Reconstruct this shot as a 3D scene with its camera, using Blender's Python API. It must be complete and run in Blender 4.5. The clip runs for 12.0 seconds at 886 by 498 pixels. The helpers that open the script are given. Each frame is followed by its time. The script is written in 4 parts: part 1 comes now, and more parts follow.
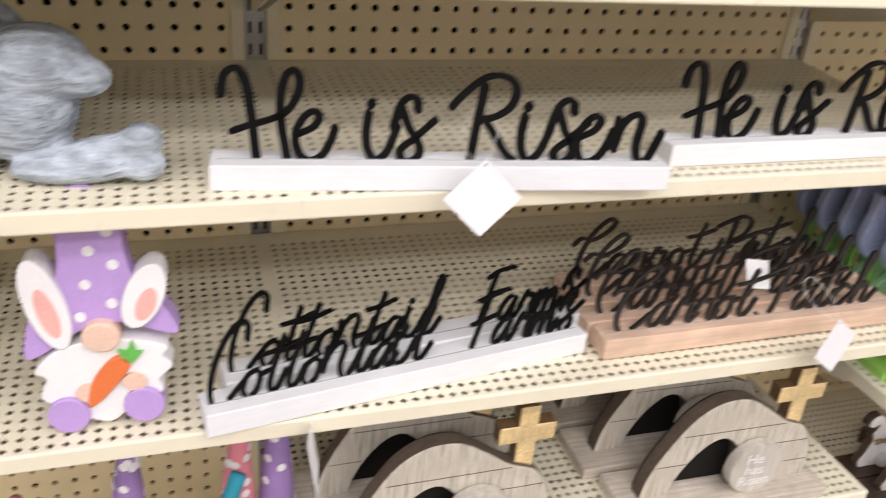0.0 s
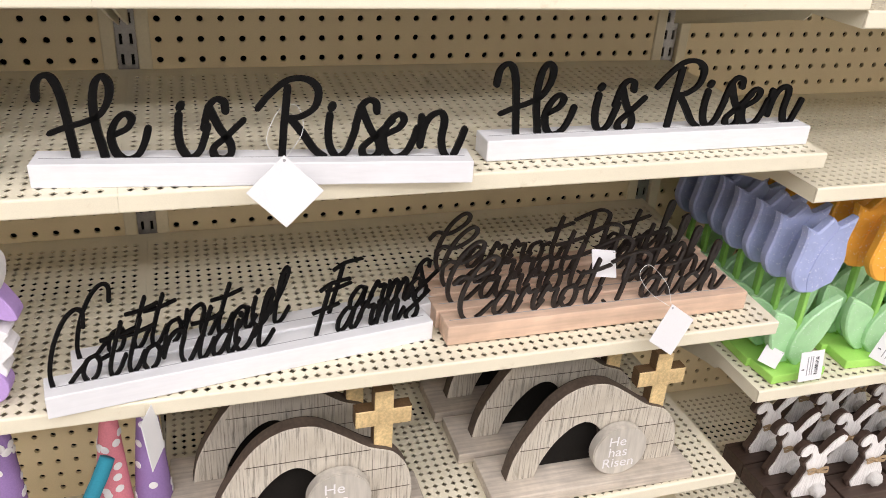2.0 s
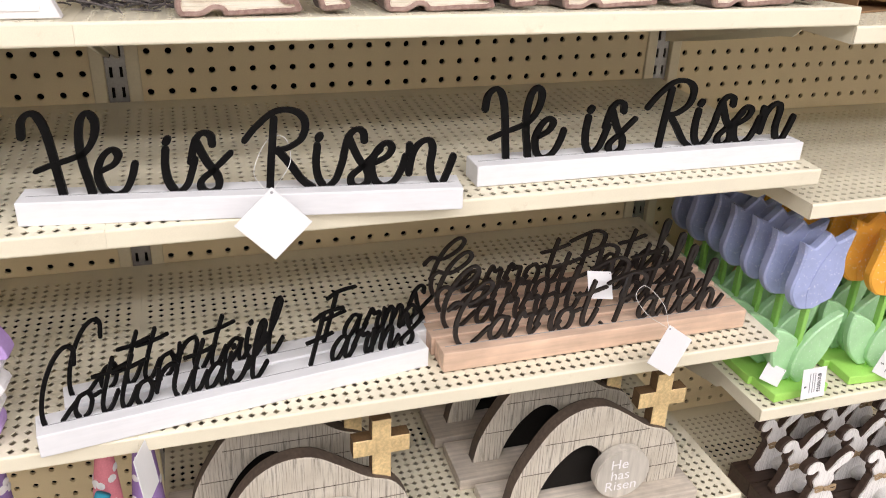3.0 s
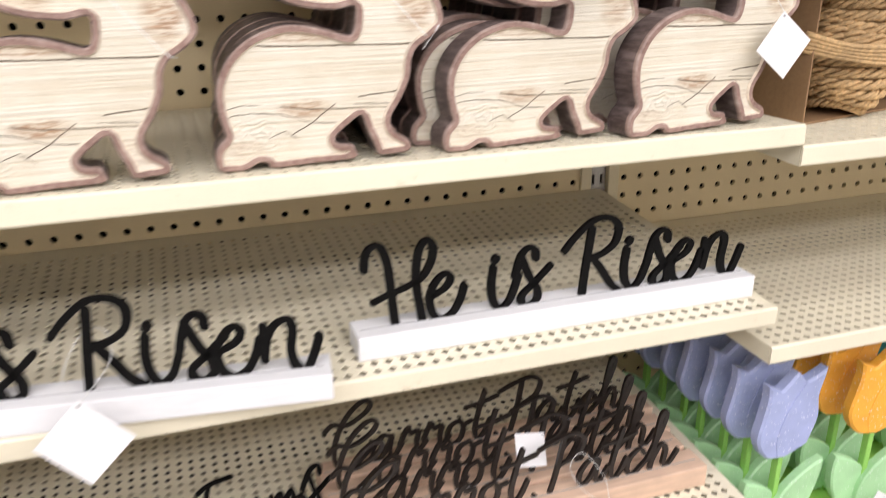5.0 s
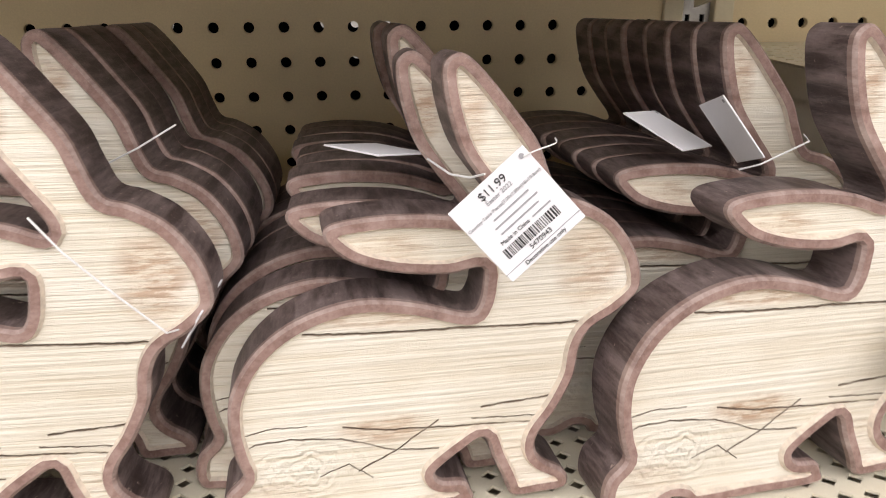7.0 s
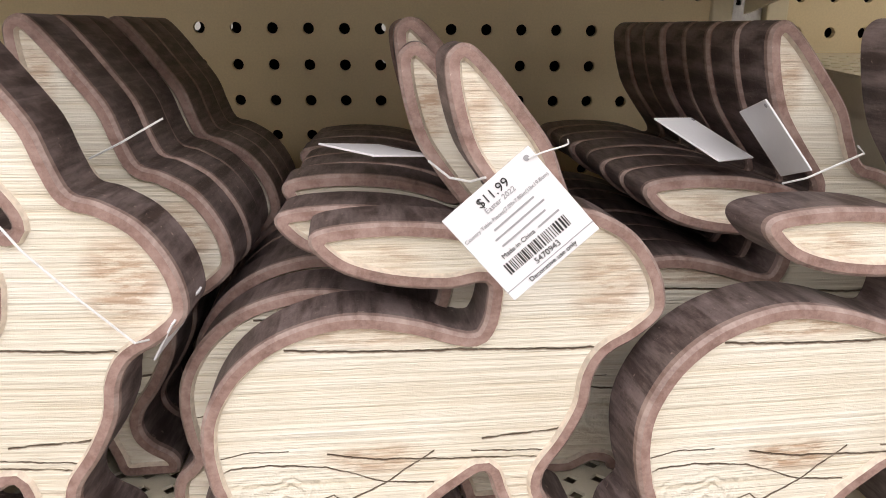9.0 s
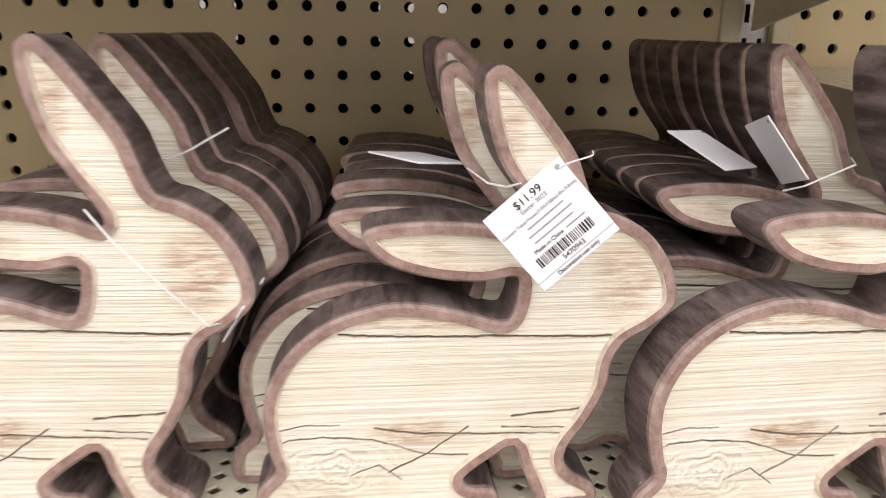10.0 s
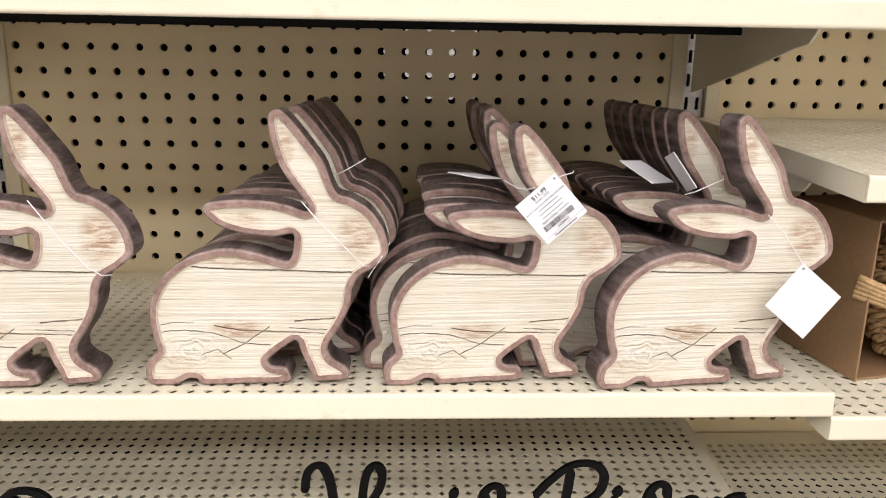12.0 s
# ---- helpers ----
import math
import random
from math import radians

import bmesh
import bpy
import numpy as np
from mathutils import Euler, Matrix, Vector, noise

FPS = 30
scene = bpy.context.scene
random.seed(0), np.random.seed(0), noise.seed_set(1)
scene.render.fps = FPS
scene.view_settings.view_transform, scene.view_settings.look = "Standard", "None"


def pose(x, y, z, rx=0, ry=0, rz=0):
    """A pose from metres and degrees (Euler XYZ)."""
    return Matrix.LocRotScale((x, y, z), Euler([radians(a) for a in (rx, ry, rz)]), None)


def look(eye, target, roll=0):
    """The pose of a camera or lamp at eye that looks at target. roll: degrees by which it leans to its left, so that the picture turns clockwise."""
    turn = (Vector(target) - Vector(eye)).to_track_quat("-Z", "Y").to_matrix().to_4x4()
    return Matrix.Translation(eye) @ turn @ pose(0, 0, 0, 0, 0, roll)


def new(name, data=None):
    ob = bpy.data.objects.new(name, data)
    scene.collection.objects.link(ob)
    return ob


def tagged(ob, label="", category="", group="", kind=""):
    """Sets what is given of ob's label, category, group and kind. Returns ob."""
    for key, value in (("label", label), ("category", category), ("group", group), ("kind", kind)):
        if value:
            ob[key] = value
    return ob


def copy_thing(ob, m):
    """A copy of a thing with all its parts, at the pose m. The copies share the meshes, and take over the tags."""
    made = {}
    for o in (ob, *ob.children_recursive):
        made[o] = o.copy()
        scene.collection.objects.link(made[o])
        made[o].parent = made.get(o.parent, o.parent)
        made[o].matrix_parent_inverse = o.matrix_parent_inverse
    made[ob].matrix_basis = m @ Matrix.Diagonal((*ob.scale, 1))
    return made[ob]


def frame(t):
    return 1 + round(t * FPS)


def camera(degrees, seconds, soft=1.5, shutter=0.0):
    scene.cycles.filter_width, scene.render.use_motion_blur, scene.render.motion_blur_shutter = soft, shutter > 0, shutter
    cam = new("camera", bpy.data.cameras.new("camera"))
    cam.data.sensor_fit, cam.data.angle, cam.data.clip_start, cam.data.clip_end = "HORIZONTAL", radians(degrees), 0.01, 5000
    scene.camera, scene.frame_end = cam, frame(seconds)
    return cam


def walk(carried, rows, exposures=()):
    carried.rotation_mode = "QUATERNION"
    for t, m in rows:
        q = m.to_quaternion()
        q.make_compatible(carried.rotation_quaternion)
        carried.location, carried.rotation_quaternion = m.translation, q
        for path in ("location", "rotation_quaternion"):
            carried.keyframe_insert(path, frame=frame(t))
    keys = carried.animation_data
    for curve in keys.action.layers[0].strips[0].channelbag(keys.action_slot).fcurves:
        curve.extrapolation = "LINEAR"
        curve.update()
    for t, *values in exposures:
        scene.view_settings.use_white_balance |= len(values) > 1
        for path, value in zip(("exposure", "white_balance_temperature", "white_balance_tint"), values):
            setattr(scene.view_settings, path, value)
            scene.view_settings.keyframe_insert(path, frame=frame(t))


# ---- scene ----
cam = camera(56.7, 12.0, soft=0.9, shutter=0.5)
PATH = [
    (0, (-0.13, -0.97, 1.593), (0.462, 0.702, 0.67), 5.1),
    (0.5, (-0.058, -1.01, 1.617), (0.611, 0.661, 0.744), 6.1),
    (1, (-0.009, -1.049, 1.617), (0.619, 0.636, 0.741), 5.6),
    (1.5, (0.012, -1.069, 1.614), (0.585, 0.623, 0.716), 4.6),
    (2, (0.027, -1.078, 1.614), (0.595, 0.613, 0.71), 3.8),
    (2.5, (0.036, -1.075, 1.614), (0.6, 0.617, 0.711), 2.9),
    (2.7, (0.037, -1.074, 1.617), (0.6, 0.627, 0.727), 2.6),
    (4.3, (0.104, -1.021, 1.633), (0.653, 0.728, 0.834), 1.0),
    (4.5, (0.116, -1.0, 1.642), (0.694, 0.747, 0.86), 0.8),
    (5, (0.193, -0.94, 1.658), (0.776, 0.828, 0.926), -0.5),
    (5.5, (0.288, -0.827, 1.671), (0.883, 0.947, 0.964), -0.4),
    (6, (0.345, -0.754, 1.678), (0.919, 1.047, 1.026), -0.6),
    (6.5, (0.407, -0.672, 1.716), (0.811, 1.159, 1.02), -0.0),
    (7, (0.444, -0.634, 1.714), (0.682, 1.24, 1.056), 0.0),
    (7.2, (0.454, -0.627, 1.712), (0.654, 1.254, 1.061), -0.2),
    (8.8, (0.468, -0.604, 1.704), (0.582, 1.291, 1.075), 0.2),
    (9, (0.465, -0.606, 1.702), (0.587, 1.292, 1.082), 0.7),
    (9.5, (0.465, -0.609, 1.702), (0.571, 1.288, 1.079), 0.9),
    (10, (0.451, -0.642, 1.711), (0.555, 1.26, 1.099), 1.1),
    (10.5, (0.431, -0.73, 1.732), (0.533, 1.176, 1.135), 1.1),
    (11, (0.414, -0.815, 1.744), (0.516, 1.096, 1.161), 1.0),
    (11.5, (0.407, -0.877, 1.742), (0.499, 1.043, 1.188), 0.9),
    (12, (0.403, -0.903, 1.751), (0.505, 1.022, 1.219), 1.1),
]
BRIGHTER = [(0, 0.0), (2.5, 0.0), (4.5, 0.08), (5.5, 0.10), (6.5, 0.02), (9.5, 0.06), (11, 0.10), (12, 0.03)]
walk(cam, [(t, look(eye, target, roll)) for t, eye, target, roll in PATH], BRIGHTER)

from mathutils.geometry import delaunay_2d_cdt

# ---- light ----
world = bpy.data.worlds.new("store_world")
scene.world = world
world.use_nodes = True
world.node_tree.nodes["Background"].inputs[0].default_value = (1.0, 0.97, 0.92, 1)
world.node_tree.nodes["Background"].inputs[1].default_value = 0.25


def ceiling_lamp(x, y, length, width, watts):
    lamp = bpy.data.lights.new("ceiling_lamp", "AREA")
    lamp.shape, lamp.size, lamp.size_y = "RECTANGLE", length, width
    lamp.energy, lamp.color = watts, (0.99, 0.945, 0.985)
    ob = new("ceiling_lamp", lamp)
    ob.matrix_world = pose(x, y, 3.55)
    return ob


for y, watts in ((-1.3, 45), (-2.4, 113), (-3.5, 158), (1.6, 60)):
    ceiling_lamp(0.3, y, 9.0, 0.5, watts)


# ---- materials ----
def material(name):
    m = bpy.data.materials.new(name)
    m.use_nodes = True
    nt = m.node_tree
    return m, nt, nt.nodes["Principled BSDF"]


def link(nt, a, b):
    nt.links.new(a, b)


def node(nt, kind, **inputs):
    n = nt.nodes.new(kind)
    for k, v in inputs.items():
        n.inputs[k.replace("_", " ")].default_value = v
    return n


def noise_tex(nt, coord, scale, detail=4.0, rough=0.55, stretch=(1, 1, 1)):
    mp = node(nt, "ShaderNodeMapping", Scale=stretch)
    link(nt, coord, mp.inputs["Vector"])
    n = node(nt, "ShaderNodeTexNoise", Scale=scale, Detail=detail, Roughness=rough)
    link(nt, mp.outputs[0], n.inputs["Vector"])
    return n.outputs[0]


def ramp(nt, fac, stops):
    r = nt.nodes.new("ShaderNodeValToRGB")
    els = r.color_ramp.elements
    while len(els) < len(stops):
        els.new(0.5)
    for e, (p, c) in zip(els, stops):
        e.position, e.color = p, (*c, 1) if len(c) == 3 else c
    link(nt, fac, r.inputs[0])
    return r.outputs[0]


def mix(nt, fac, a, b, mode="MIX"):
    n = nt.nodes.new("ShaderNodeMix")
    n.data_type, n.blend_type = "RGBA", mode
    for sock, v in ((n.inputs[0], fac), (n.inputs[6], a), (n.inputs[7], b)):
        if isinstance(v, bpy.types.NodeSocket):
            link(nt, v, sock)
        elif isinstance(v, (int, float)):
            sock.default_value = v
        else:
            sock.default_value = (*v, 1)
    return n.outputs[2]


def math_node(nt, op, a, b=0.0, c=0.0):
    n = nt.nodes.new("ShaderNodeMath")
    n.operation = op
    for i, v in enumerate((a, b, c)):
        if isinstance(v, bpy.types.NodeSocket):
            link(nt, v, n.inputs[i])
        else:
            n.inputs[i].default_value = v
    return n.outputs[0]


def bump(nt, bsdf, height, strength, distance):
    b = node(nt, "ShaderNodeBump", Strength=strength, Distance=distance)
    link(nt, height, b.inputs["Height"])
    link(nt, b.outputs[0], bsdf.inputs["Normal"])


def tone(c, k):
    return tuple(min(1.0, v * k) for v in c)


def painted(name, c, rough=0.45, spread=0.12, fine=400, coarse=9, relief=0.15, depth=0.0004, metallic=0.0, stretch=(1, 1, 1), stain=None, gloss=0.5):
    """A painted, moulded or plain surface with grain at two scales."""
    m, nt, bsdf = material(name)
    co = nt.nodes.new("ShaderNodeTexCoord").outputs["Object"]
    big = noise_tex(nt, co, coarse, 5, 0.6)
    small = noise_tex(nt, co, fine, 3, 0.6, stretch)
    col = ramp(nt, big, [(0.3, tone(c, 1 - spread)), (0.7, tone(c, 1 + spread * 0.6))])
    grain = ramp(nt, small, [(0.35, tone((1, 1, 1), 1 - spread)), (0.65, (1, 1, 1))])
    col = mix(nt, 1.0, col, grain, "MULTIPLY")
    if stain:
        spots = noise_tex(nt, co, coarse * 5, 6, 0.7)
        col = mix(nt, ramp(nt, spots, [(0.6, (0, 0, 0)), (0.72, (0.55, 0.55, 0.55))]), col, stain)
    link(nt, col, bsdf.inputs["Base Color"])
    bsdf.inputs["Roughness"].default_value = rough
    bsdf.inputs["Metallic"].default_value = metallic
    bsdf.inputs["Specular IOR Level"].default_value = gloss
    link(nt, ramp(nt, big, [(0.3, (rough * 0.85,) * 3), (0.7, (min(1, rough * 1.15),) * 3)]), bsdf.inputs["Roughness"])
    bump(nt, bsdf, small, relief, depth)
    return m


CREAM = painted("cream_enamel", (0.82, 0.762, 0.592), rough=0.34, spread=0.05, fine=900, relief=0.05, stain=(0.66, 0.58, 0.42))
PEG = painted("cream_hardboard", (0.80, 0.665, 0.41), rough=0.5, spread=0.07, fine=700, coarse=5, relief=0.08)
TRIM = painted("cream_trim", (0.76, 0.68, 0.48), rough=0.4, spread=0.05)
# pan tone and near-black strip put the shade under the deck holes into colour
PANM = painted("pan_hole_tone", (0.52, 0.46, 0.34), rough=0.7, spread=0.2, gloss=0.2)
HOLESHADE = painted("hole_shade_black", (0.012, 0.011, 0.010), rough=0.7, spread=0.2, gloss=0.2)
STEEL = painted("grey_steel", (0.42, 0.41, 0.39), rough=0.35, spread=0.15, metallic=0.6)
# near-black colour stands in for the unlit depth behind openings
DARK = painted("unlit_void_black", (0.018, 0.016, 0.014), rough=0.9, gloss=0.1)
WHITE = painted("white_paint", (0.80, 0.805, 0.82), rough=0.5, spread=0.05, fine=180, relief=0.25, stretch=(0.15, 1, 1))
PAPER = painted("white_card", (0.80, 0.80, 0.81), rough=0.6, spread=0.02, relief=0.03)
INK = painted("black_ink", (0.03, 0.03, 0.03), rough=0.6)
GREYINK = painted("grey_ink", (0.36, 0.36, 0.37), rough=0.6)
BLACK = painted("black_lettering", (0.0045, 0.0042, 0.0042), rough=0.5, spread=0.3, fine=300, relief=0.2, gloss=0.12)
BROWNBLACK = painted("dark_brown_lettering", (0.020, 0.015, 0.013), rough=0.38, spread=0.3, fine=300, relief=0.2, gloss=0.5)
THREAD = painted("white_thread", (0.85, 0.85, 0.83), rough=0.7)
PINEWOOD = painted("brown_stained_wood", (0.74, 0.53, 0.39), rough=0.55, spread=0.2, fine=120, coarse=14, relief=0.4, stretch=(0.08, 1, 1))
DARKWOOD = painted("dark_brown_wood", (0.085, 0.052, 0.038), rough=0.6, spread=0.35, fine=140, relief=0.4, stretch=(0.1, 1, 1))
FLOORM = painted("vinyl_floor", (0.34, 0.32, 0.29), rough=0.3, spread=0.1, fine=60, coarse=2)
WALLM = painted("store_wall", (0.74, 0.71, 0.66), rough=0.8, spread=0.05, fine=40, coarse=1)
CEILM = painted("ceiling_tile", (0.8, 0.8, 0.78), rough=0.9, spread=0.04, fine=90, coarse=2)
GOLD = painted("gold_leaf", (0.90, 0.66, 0.33), rough=0.42, spread=0.25, fine=230, coarse=30, relief=0.8, depth=0.0012, metallic=0.1, stain=(0.55, 0.36, 0.15))
RAFFIA = painted("straw_raffia", (0.66, 0.44, 0.215), rough=0.75, spread=0.35, fine=260, coarse=30, relief=0.6, depth=0.001)
KRAFT = painted("brown_card", (0.33, 0.20, 0.10), rough=0.7, spread=0.12, fine=200)
COTTON = painted("white_pompom", (0.85, 0.83, 0.80), rough=0.95, fine=500, relief=1.0, depth=0.003)
BURLAP = painted("tan_burlap", (0.46, 0.33, 0.19), rough=0.9, spread=0.3, fine=700, relief=0.7)
GREYFUR = painted("grey_plaster_fur", (0.50, 0.56, 0.63), rough=0.8, spread=0.4, fine=110, coarse=22, relief=1.0, depth=0.006, stretch=(0.35, 1, 1), stain=(0.20, 0.23, 0.27))
TWIG = painted("grey_twig", (0.17, 0.15, 0.15), rough=0.8, spread=0.4)
LILAC = painted("lilac_paint", (0.50, 0.33, 0.68), rough=0.6, spread=0.08)
PALE = painted("white_wood_paint", (0.84, 0.82, 0.82), rough=0.65, spread=0.05)
PINK = painted("pink_paint", (0.85, 0.45, 0.40), rough=0.6)
SKIN = painted("peach_paint", (0.83, 0.58, 0.45), rough=0.6)
ORANGE = painted("carrot_paint", (0.80, 0.19, 0.05), rough=0.6)
LEAFG = painted("leaf_paint", (0.13, 0.47, 0.08), rough=0.6)
ROSE = painted("rose_felt", (0.75, 0.25, 0.30), rough=0.9, fine=500, relief=0.5)
TEAL = painted("teal_felt", (0.03, 0.29, 0.40), rough=0.9, fine=500, relief=0.5)
PLUM = painted("purple_felt", (0.32, 0.20, 0.45), rough=0.9, fine=500, relief=0.5)


def glitter(name, c, sparkle=0.5):
    """Rough painted wood with a coat of fine glitter."""
    m, nt, bsdf = material(name)
    co = nt.nodes.new("ShaderNodeTexCoord").outputs["Object"]
    lumps = noise_tex(nt, co, 150, 4, 0.6)
    patch = noise_tex(nt, co, 18, 4, 0.6)
    v = node(nt, "ShaderNodeTexVoronoi", Scale=700.0)
    link(nt, co, v.inputs["Vector"])
    base = ramp(nt, patch, [(0.3, tone(c, 0.85)), (0.7, tone(c, 1.12))])
    spark = ramp(nt, v.outputs["Color"], [(0.86, (0, 0, 0)), (0.9, (sparkle,) * 3)])
    link(nt, mix(nt, spark, base, (0.9, 0.9, 0.95)), bsdf.inputs["Base Color"])
    bsdf.inputs["Roughness"].default_value = 0.45
    bump(nt, bsdf, lumps, 0.6, 0.0012)
    return m


TULIPBLUE = glitter("blue_glitter", (0.36, 0.415, 0.66))
TULIPGOLD = glitter("orange_glitter", (0.90, 0.42, 0.05))
TULIPTEAL = glitter("teal_glitter", (0.02, 0.22, 0.24))
TULIPLEAF = glitter("green_glitter", (0.40, 0.68, 0.37), 0.35)
TULIPSTEM = painted("stem_green", (0.30, 0.62, 0.13), rough=0.5)
TULIPBASE = painted("lime_green", (0.40, 0.76, 0.15), rough=0.5, spread=0.06)


def crack(nt, xs, zs, line, width, wander):
    """1 along a split that runs through the points of line, in millimetres from left to right."""
    found = None
    for (x0, z0), (x1, z1) in zip(line, line[1:]):
        slope = (z1 - z0) / (x1 - x0)
        level = math_node(nt, "MULTIPLY_ADD", xs, slope, (z0 - slope * x0) * 0.001)
        level = math_node(nt, "ADD", level, wander)
        away = math_node(nt, "ABSOLUTE", math_node(nt, "SUBTRACT", zs, level))
        body = math_node(nt, "SUBTRACT", 1.0, math_node(nt, "MULTIPLY", away, 1.0 / width))
        body = math_node(nt, "MAXIMUM", body, 0.0)
        body = math_node(nt, "MULTIPLY", body, math_node(nt, "GREATER_THAN", xs, x0 * 0.001))
        body = math_node(nt, "MULTIPLY", body, math_node(nt, "LESS_THAN", xs, x1 * 0.001))
        found = body if found is None else math_node(nt, "MAXIMUM", found, body)
    return found


SPLITS = (
    (((36, 88.5), (60, 87), (98, 86), (150, 84.5)), 0.00068),
    (((9, 37), (15, 40.5), (29, 41.5), (49, 39.5), (71, 31.5), (90, 30)), 0.00045),
    (((50, 44.5), (71, 41.5), (88, 40.5), (119, 39.5), (136, 38.5)), 0.00052),
    (((56, 23), (71, 30.5), (90, 44)), 0.00052),
    (((108, 48.2), (126, 49.6), (141, 51)), 0.00060),
    (((104, 43), (136, 41.5)), 0.00038),
    (((10, 45), (22, 47), (36, 46.5)), 0.00030),
    (((40, 22), (52, 27), (62, 19)), 0.00038),
)


def plank_face():
    """Whitewashed cast wood with carved level grain, splits, a swirled knot and rubbed brown patches."""
    m, nt, bsdf = material("whitewashed_wood")
    co = nt.nodes.new("ShaderNodeTexCoord").outputs["Object"]
    sep = nt.nodes.new("ShaderNodeSeparateXYZ")
    link(nt, co, sep.inputs[0])
    xs, zs = sep.outputs[0], sep.outputs[2]
    random_in = nt.nodes.new("ShaderNodeObjectInfo").outputs["Random"]
    grain = noise_tex(nt, co, 520, 3, 0.55, (0.016, 1, 1))
    fine = noise_tex(nt, co, 1500, 3, 0.6, (0.03, 1, 1))
    wide = noise_tex(nt, co, 24, 4, 0.6, (0.5, 1, 1))
    speckle = noise_tex(nt, co, 900, 3, 0.7)
    wob = math_node(nt, "MULTIPLY_ADD", noise_tex(nt, co, 110, 4, 0.6), 0.0026, -0.0013)
    cracks = None
    for line, width in SPLITS:
        c = crack(nt, xs, zs, line, width, wob)
        cracks = c if cracks is None else math_node(nt, "MAXIMUM", cracks, c)
    broken = ramp(nt, noise_tex(nt, co, 120, 4, 0.7, (0.5, 1, 1)), [(0.30, (0.25, 0.25, 0.25)), (0.48, (1, 1, 1))])
    cracks = math_node(nt, "MULTIPLY", cracks, broken)

    def away(cx, cz, rx, rz):
        dx = math_node(nt, "MULTIPLY", math_node(nt, "SUBTRACT", xs, cx), 1 / rx)
        dz = math_node(nt, "MULTIPLY", math_node(nt, "SUBTRACT", zs, cz), 1 / rz)
        return math_node(nt, "SQRT", math_node(nt, "ADD", math_node(nt, "MULTIPLY", dx, dx), math_node(nt, "MULTIPLY", dz, dz)))

    far = math_node(nt, "ADD", away(0.034, 0.026, 0.030, 0.017), math_node(nt, "MULTIPLY_ADD", noise_tex(nt, co, 70, 4, 0.6), 0.9, -0.45))
    swirl = math_node(nt, "SINE", math_node(nt, "MULTIPLY", far, 24.0))
    swirl = math_node(nt, "MULTIPLY", swirl, math_node(nt, "MAXIMUM", math_node(nt, "SUBTRACT", 1.1, far), 0.0))
    col = ramp(nt, wide, [(0.28, (0.66, 0.60, 0.475)), (0.5, (0.735, 0.69, 0.575)), (0.75, (0.79, 0.755, 0.665))])
    col = mix(nt, 1.0, col, ramp(nt, grain, [(0.28, (0.88, 0.83, 0.75)), (0.38, (0.97, 0.955, 0.93)), (0.55, (1, 1, 1))]), "MULTIPLY")
    col = mix(nt, 0.5, col, ramp(nt, fine, [(0.30, (0.86, 0.82, 0.75)), (0.5, (1, 1, 1))]), "MULTIPLY")
    speck = ramp(nt, noise_tex(nt, co, 260, 5, 0.75, (0.22, 1, 1)), [(0.44, (0, 0, 0)), (0.58, (1, 1, 1))])
    for cx, cz, rx, rz, s in ((0.068, 0.042, 0.024, 0.008, 1.0), (0.154, 0.110, 0.017, 0.022, 0.85), (0.103, 0.175, 0.009, 0.018, 0.85), (0.068, 0.121, 0.024, 0.010, 0.75), (0.066, 0.0935, 0.040, 0.0055, 0.8), (0.126, 0.020, 0.012, 0.02, 0.4), (0.022, 0.016, 0.018, 0.008, 0.4)):
        fall = math_node(nt, "MAXIMUM", math_node(nt, "SUBTRACT", 1.0, away(cx, cz, rx, rz)), 0.0)
        fall = math_node(nt, "MINIMUM", math_node(nt, "MULTIPLY", fall, 1.8), 1.0)
        amount = math_node(nt, "MULTIPLY", math_node(nt, "MULTIPLY", fall, speck), math_node(nt, "MULTIPLY_ADD", random_in, 0.7 * s, 0.45 * s))
        col = mix(nt, amount, col, (0.30, 0.15, 0.075))
        col = mix(nt, math_node(nt, "MULTIPLY", fall, 0.30 * s), col, (0.52, 0.37, 0.22))
    col = mix(nt, math_node(nt, "MINIMUM", math_node(nt, "MULTIPLY", cracks, 1.2), 0.85), col, (0.17, 0.10, 0.055))
    link(nt, col, bsdf.inputs["Base Color"])
    bsdf.inputs["Roughness"].default_value = 0.58
    h = math_node(nt, "MULTIPLY_ADD", grain, 0.55, math_node(nt, "MULTIPLY", wide, 0.5))
    h = math_node(nt, "MULTIPLY_ADD", fine, 0.12, h)
    h = math_node(nt, "MULTIPLY_ADD", speckle, 0.06, h)
    h = math_node(nt, "MULTIPLY_ADD", swirl, 0.16, h)
    h = math_node(nt, "SUBTRACT", h, math_node(nt, "MULTIPLY", cracks, 0.6))
    bump(nt, bsdf, h, 1.0, 0.0026)
    return m


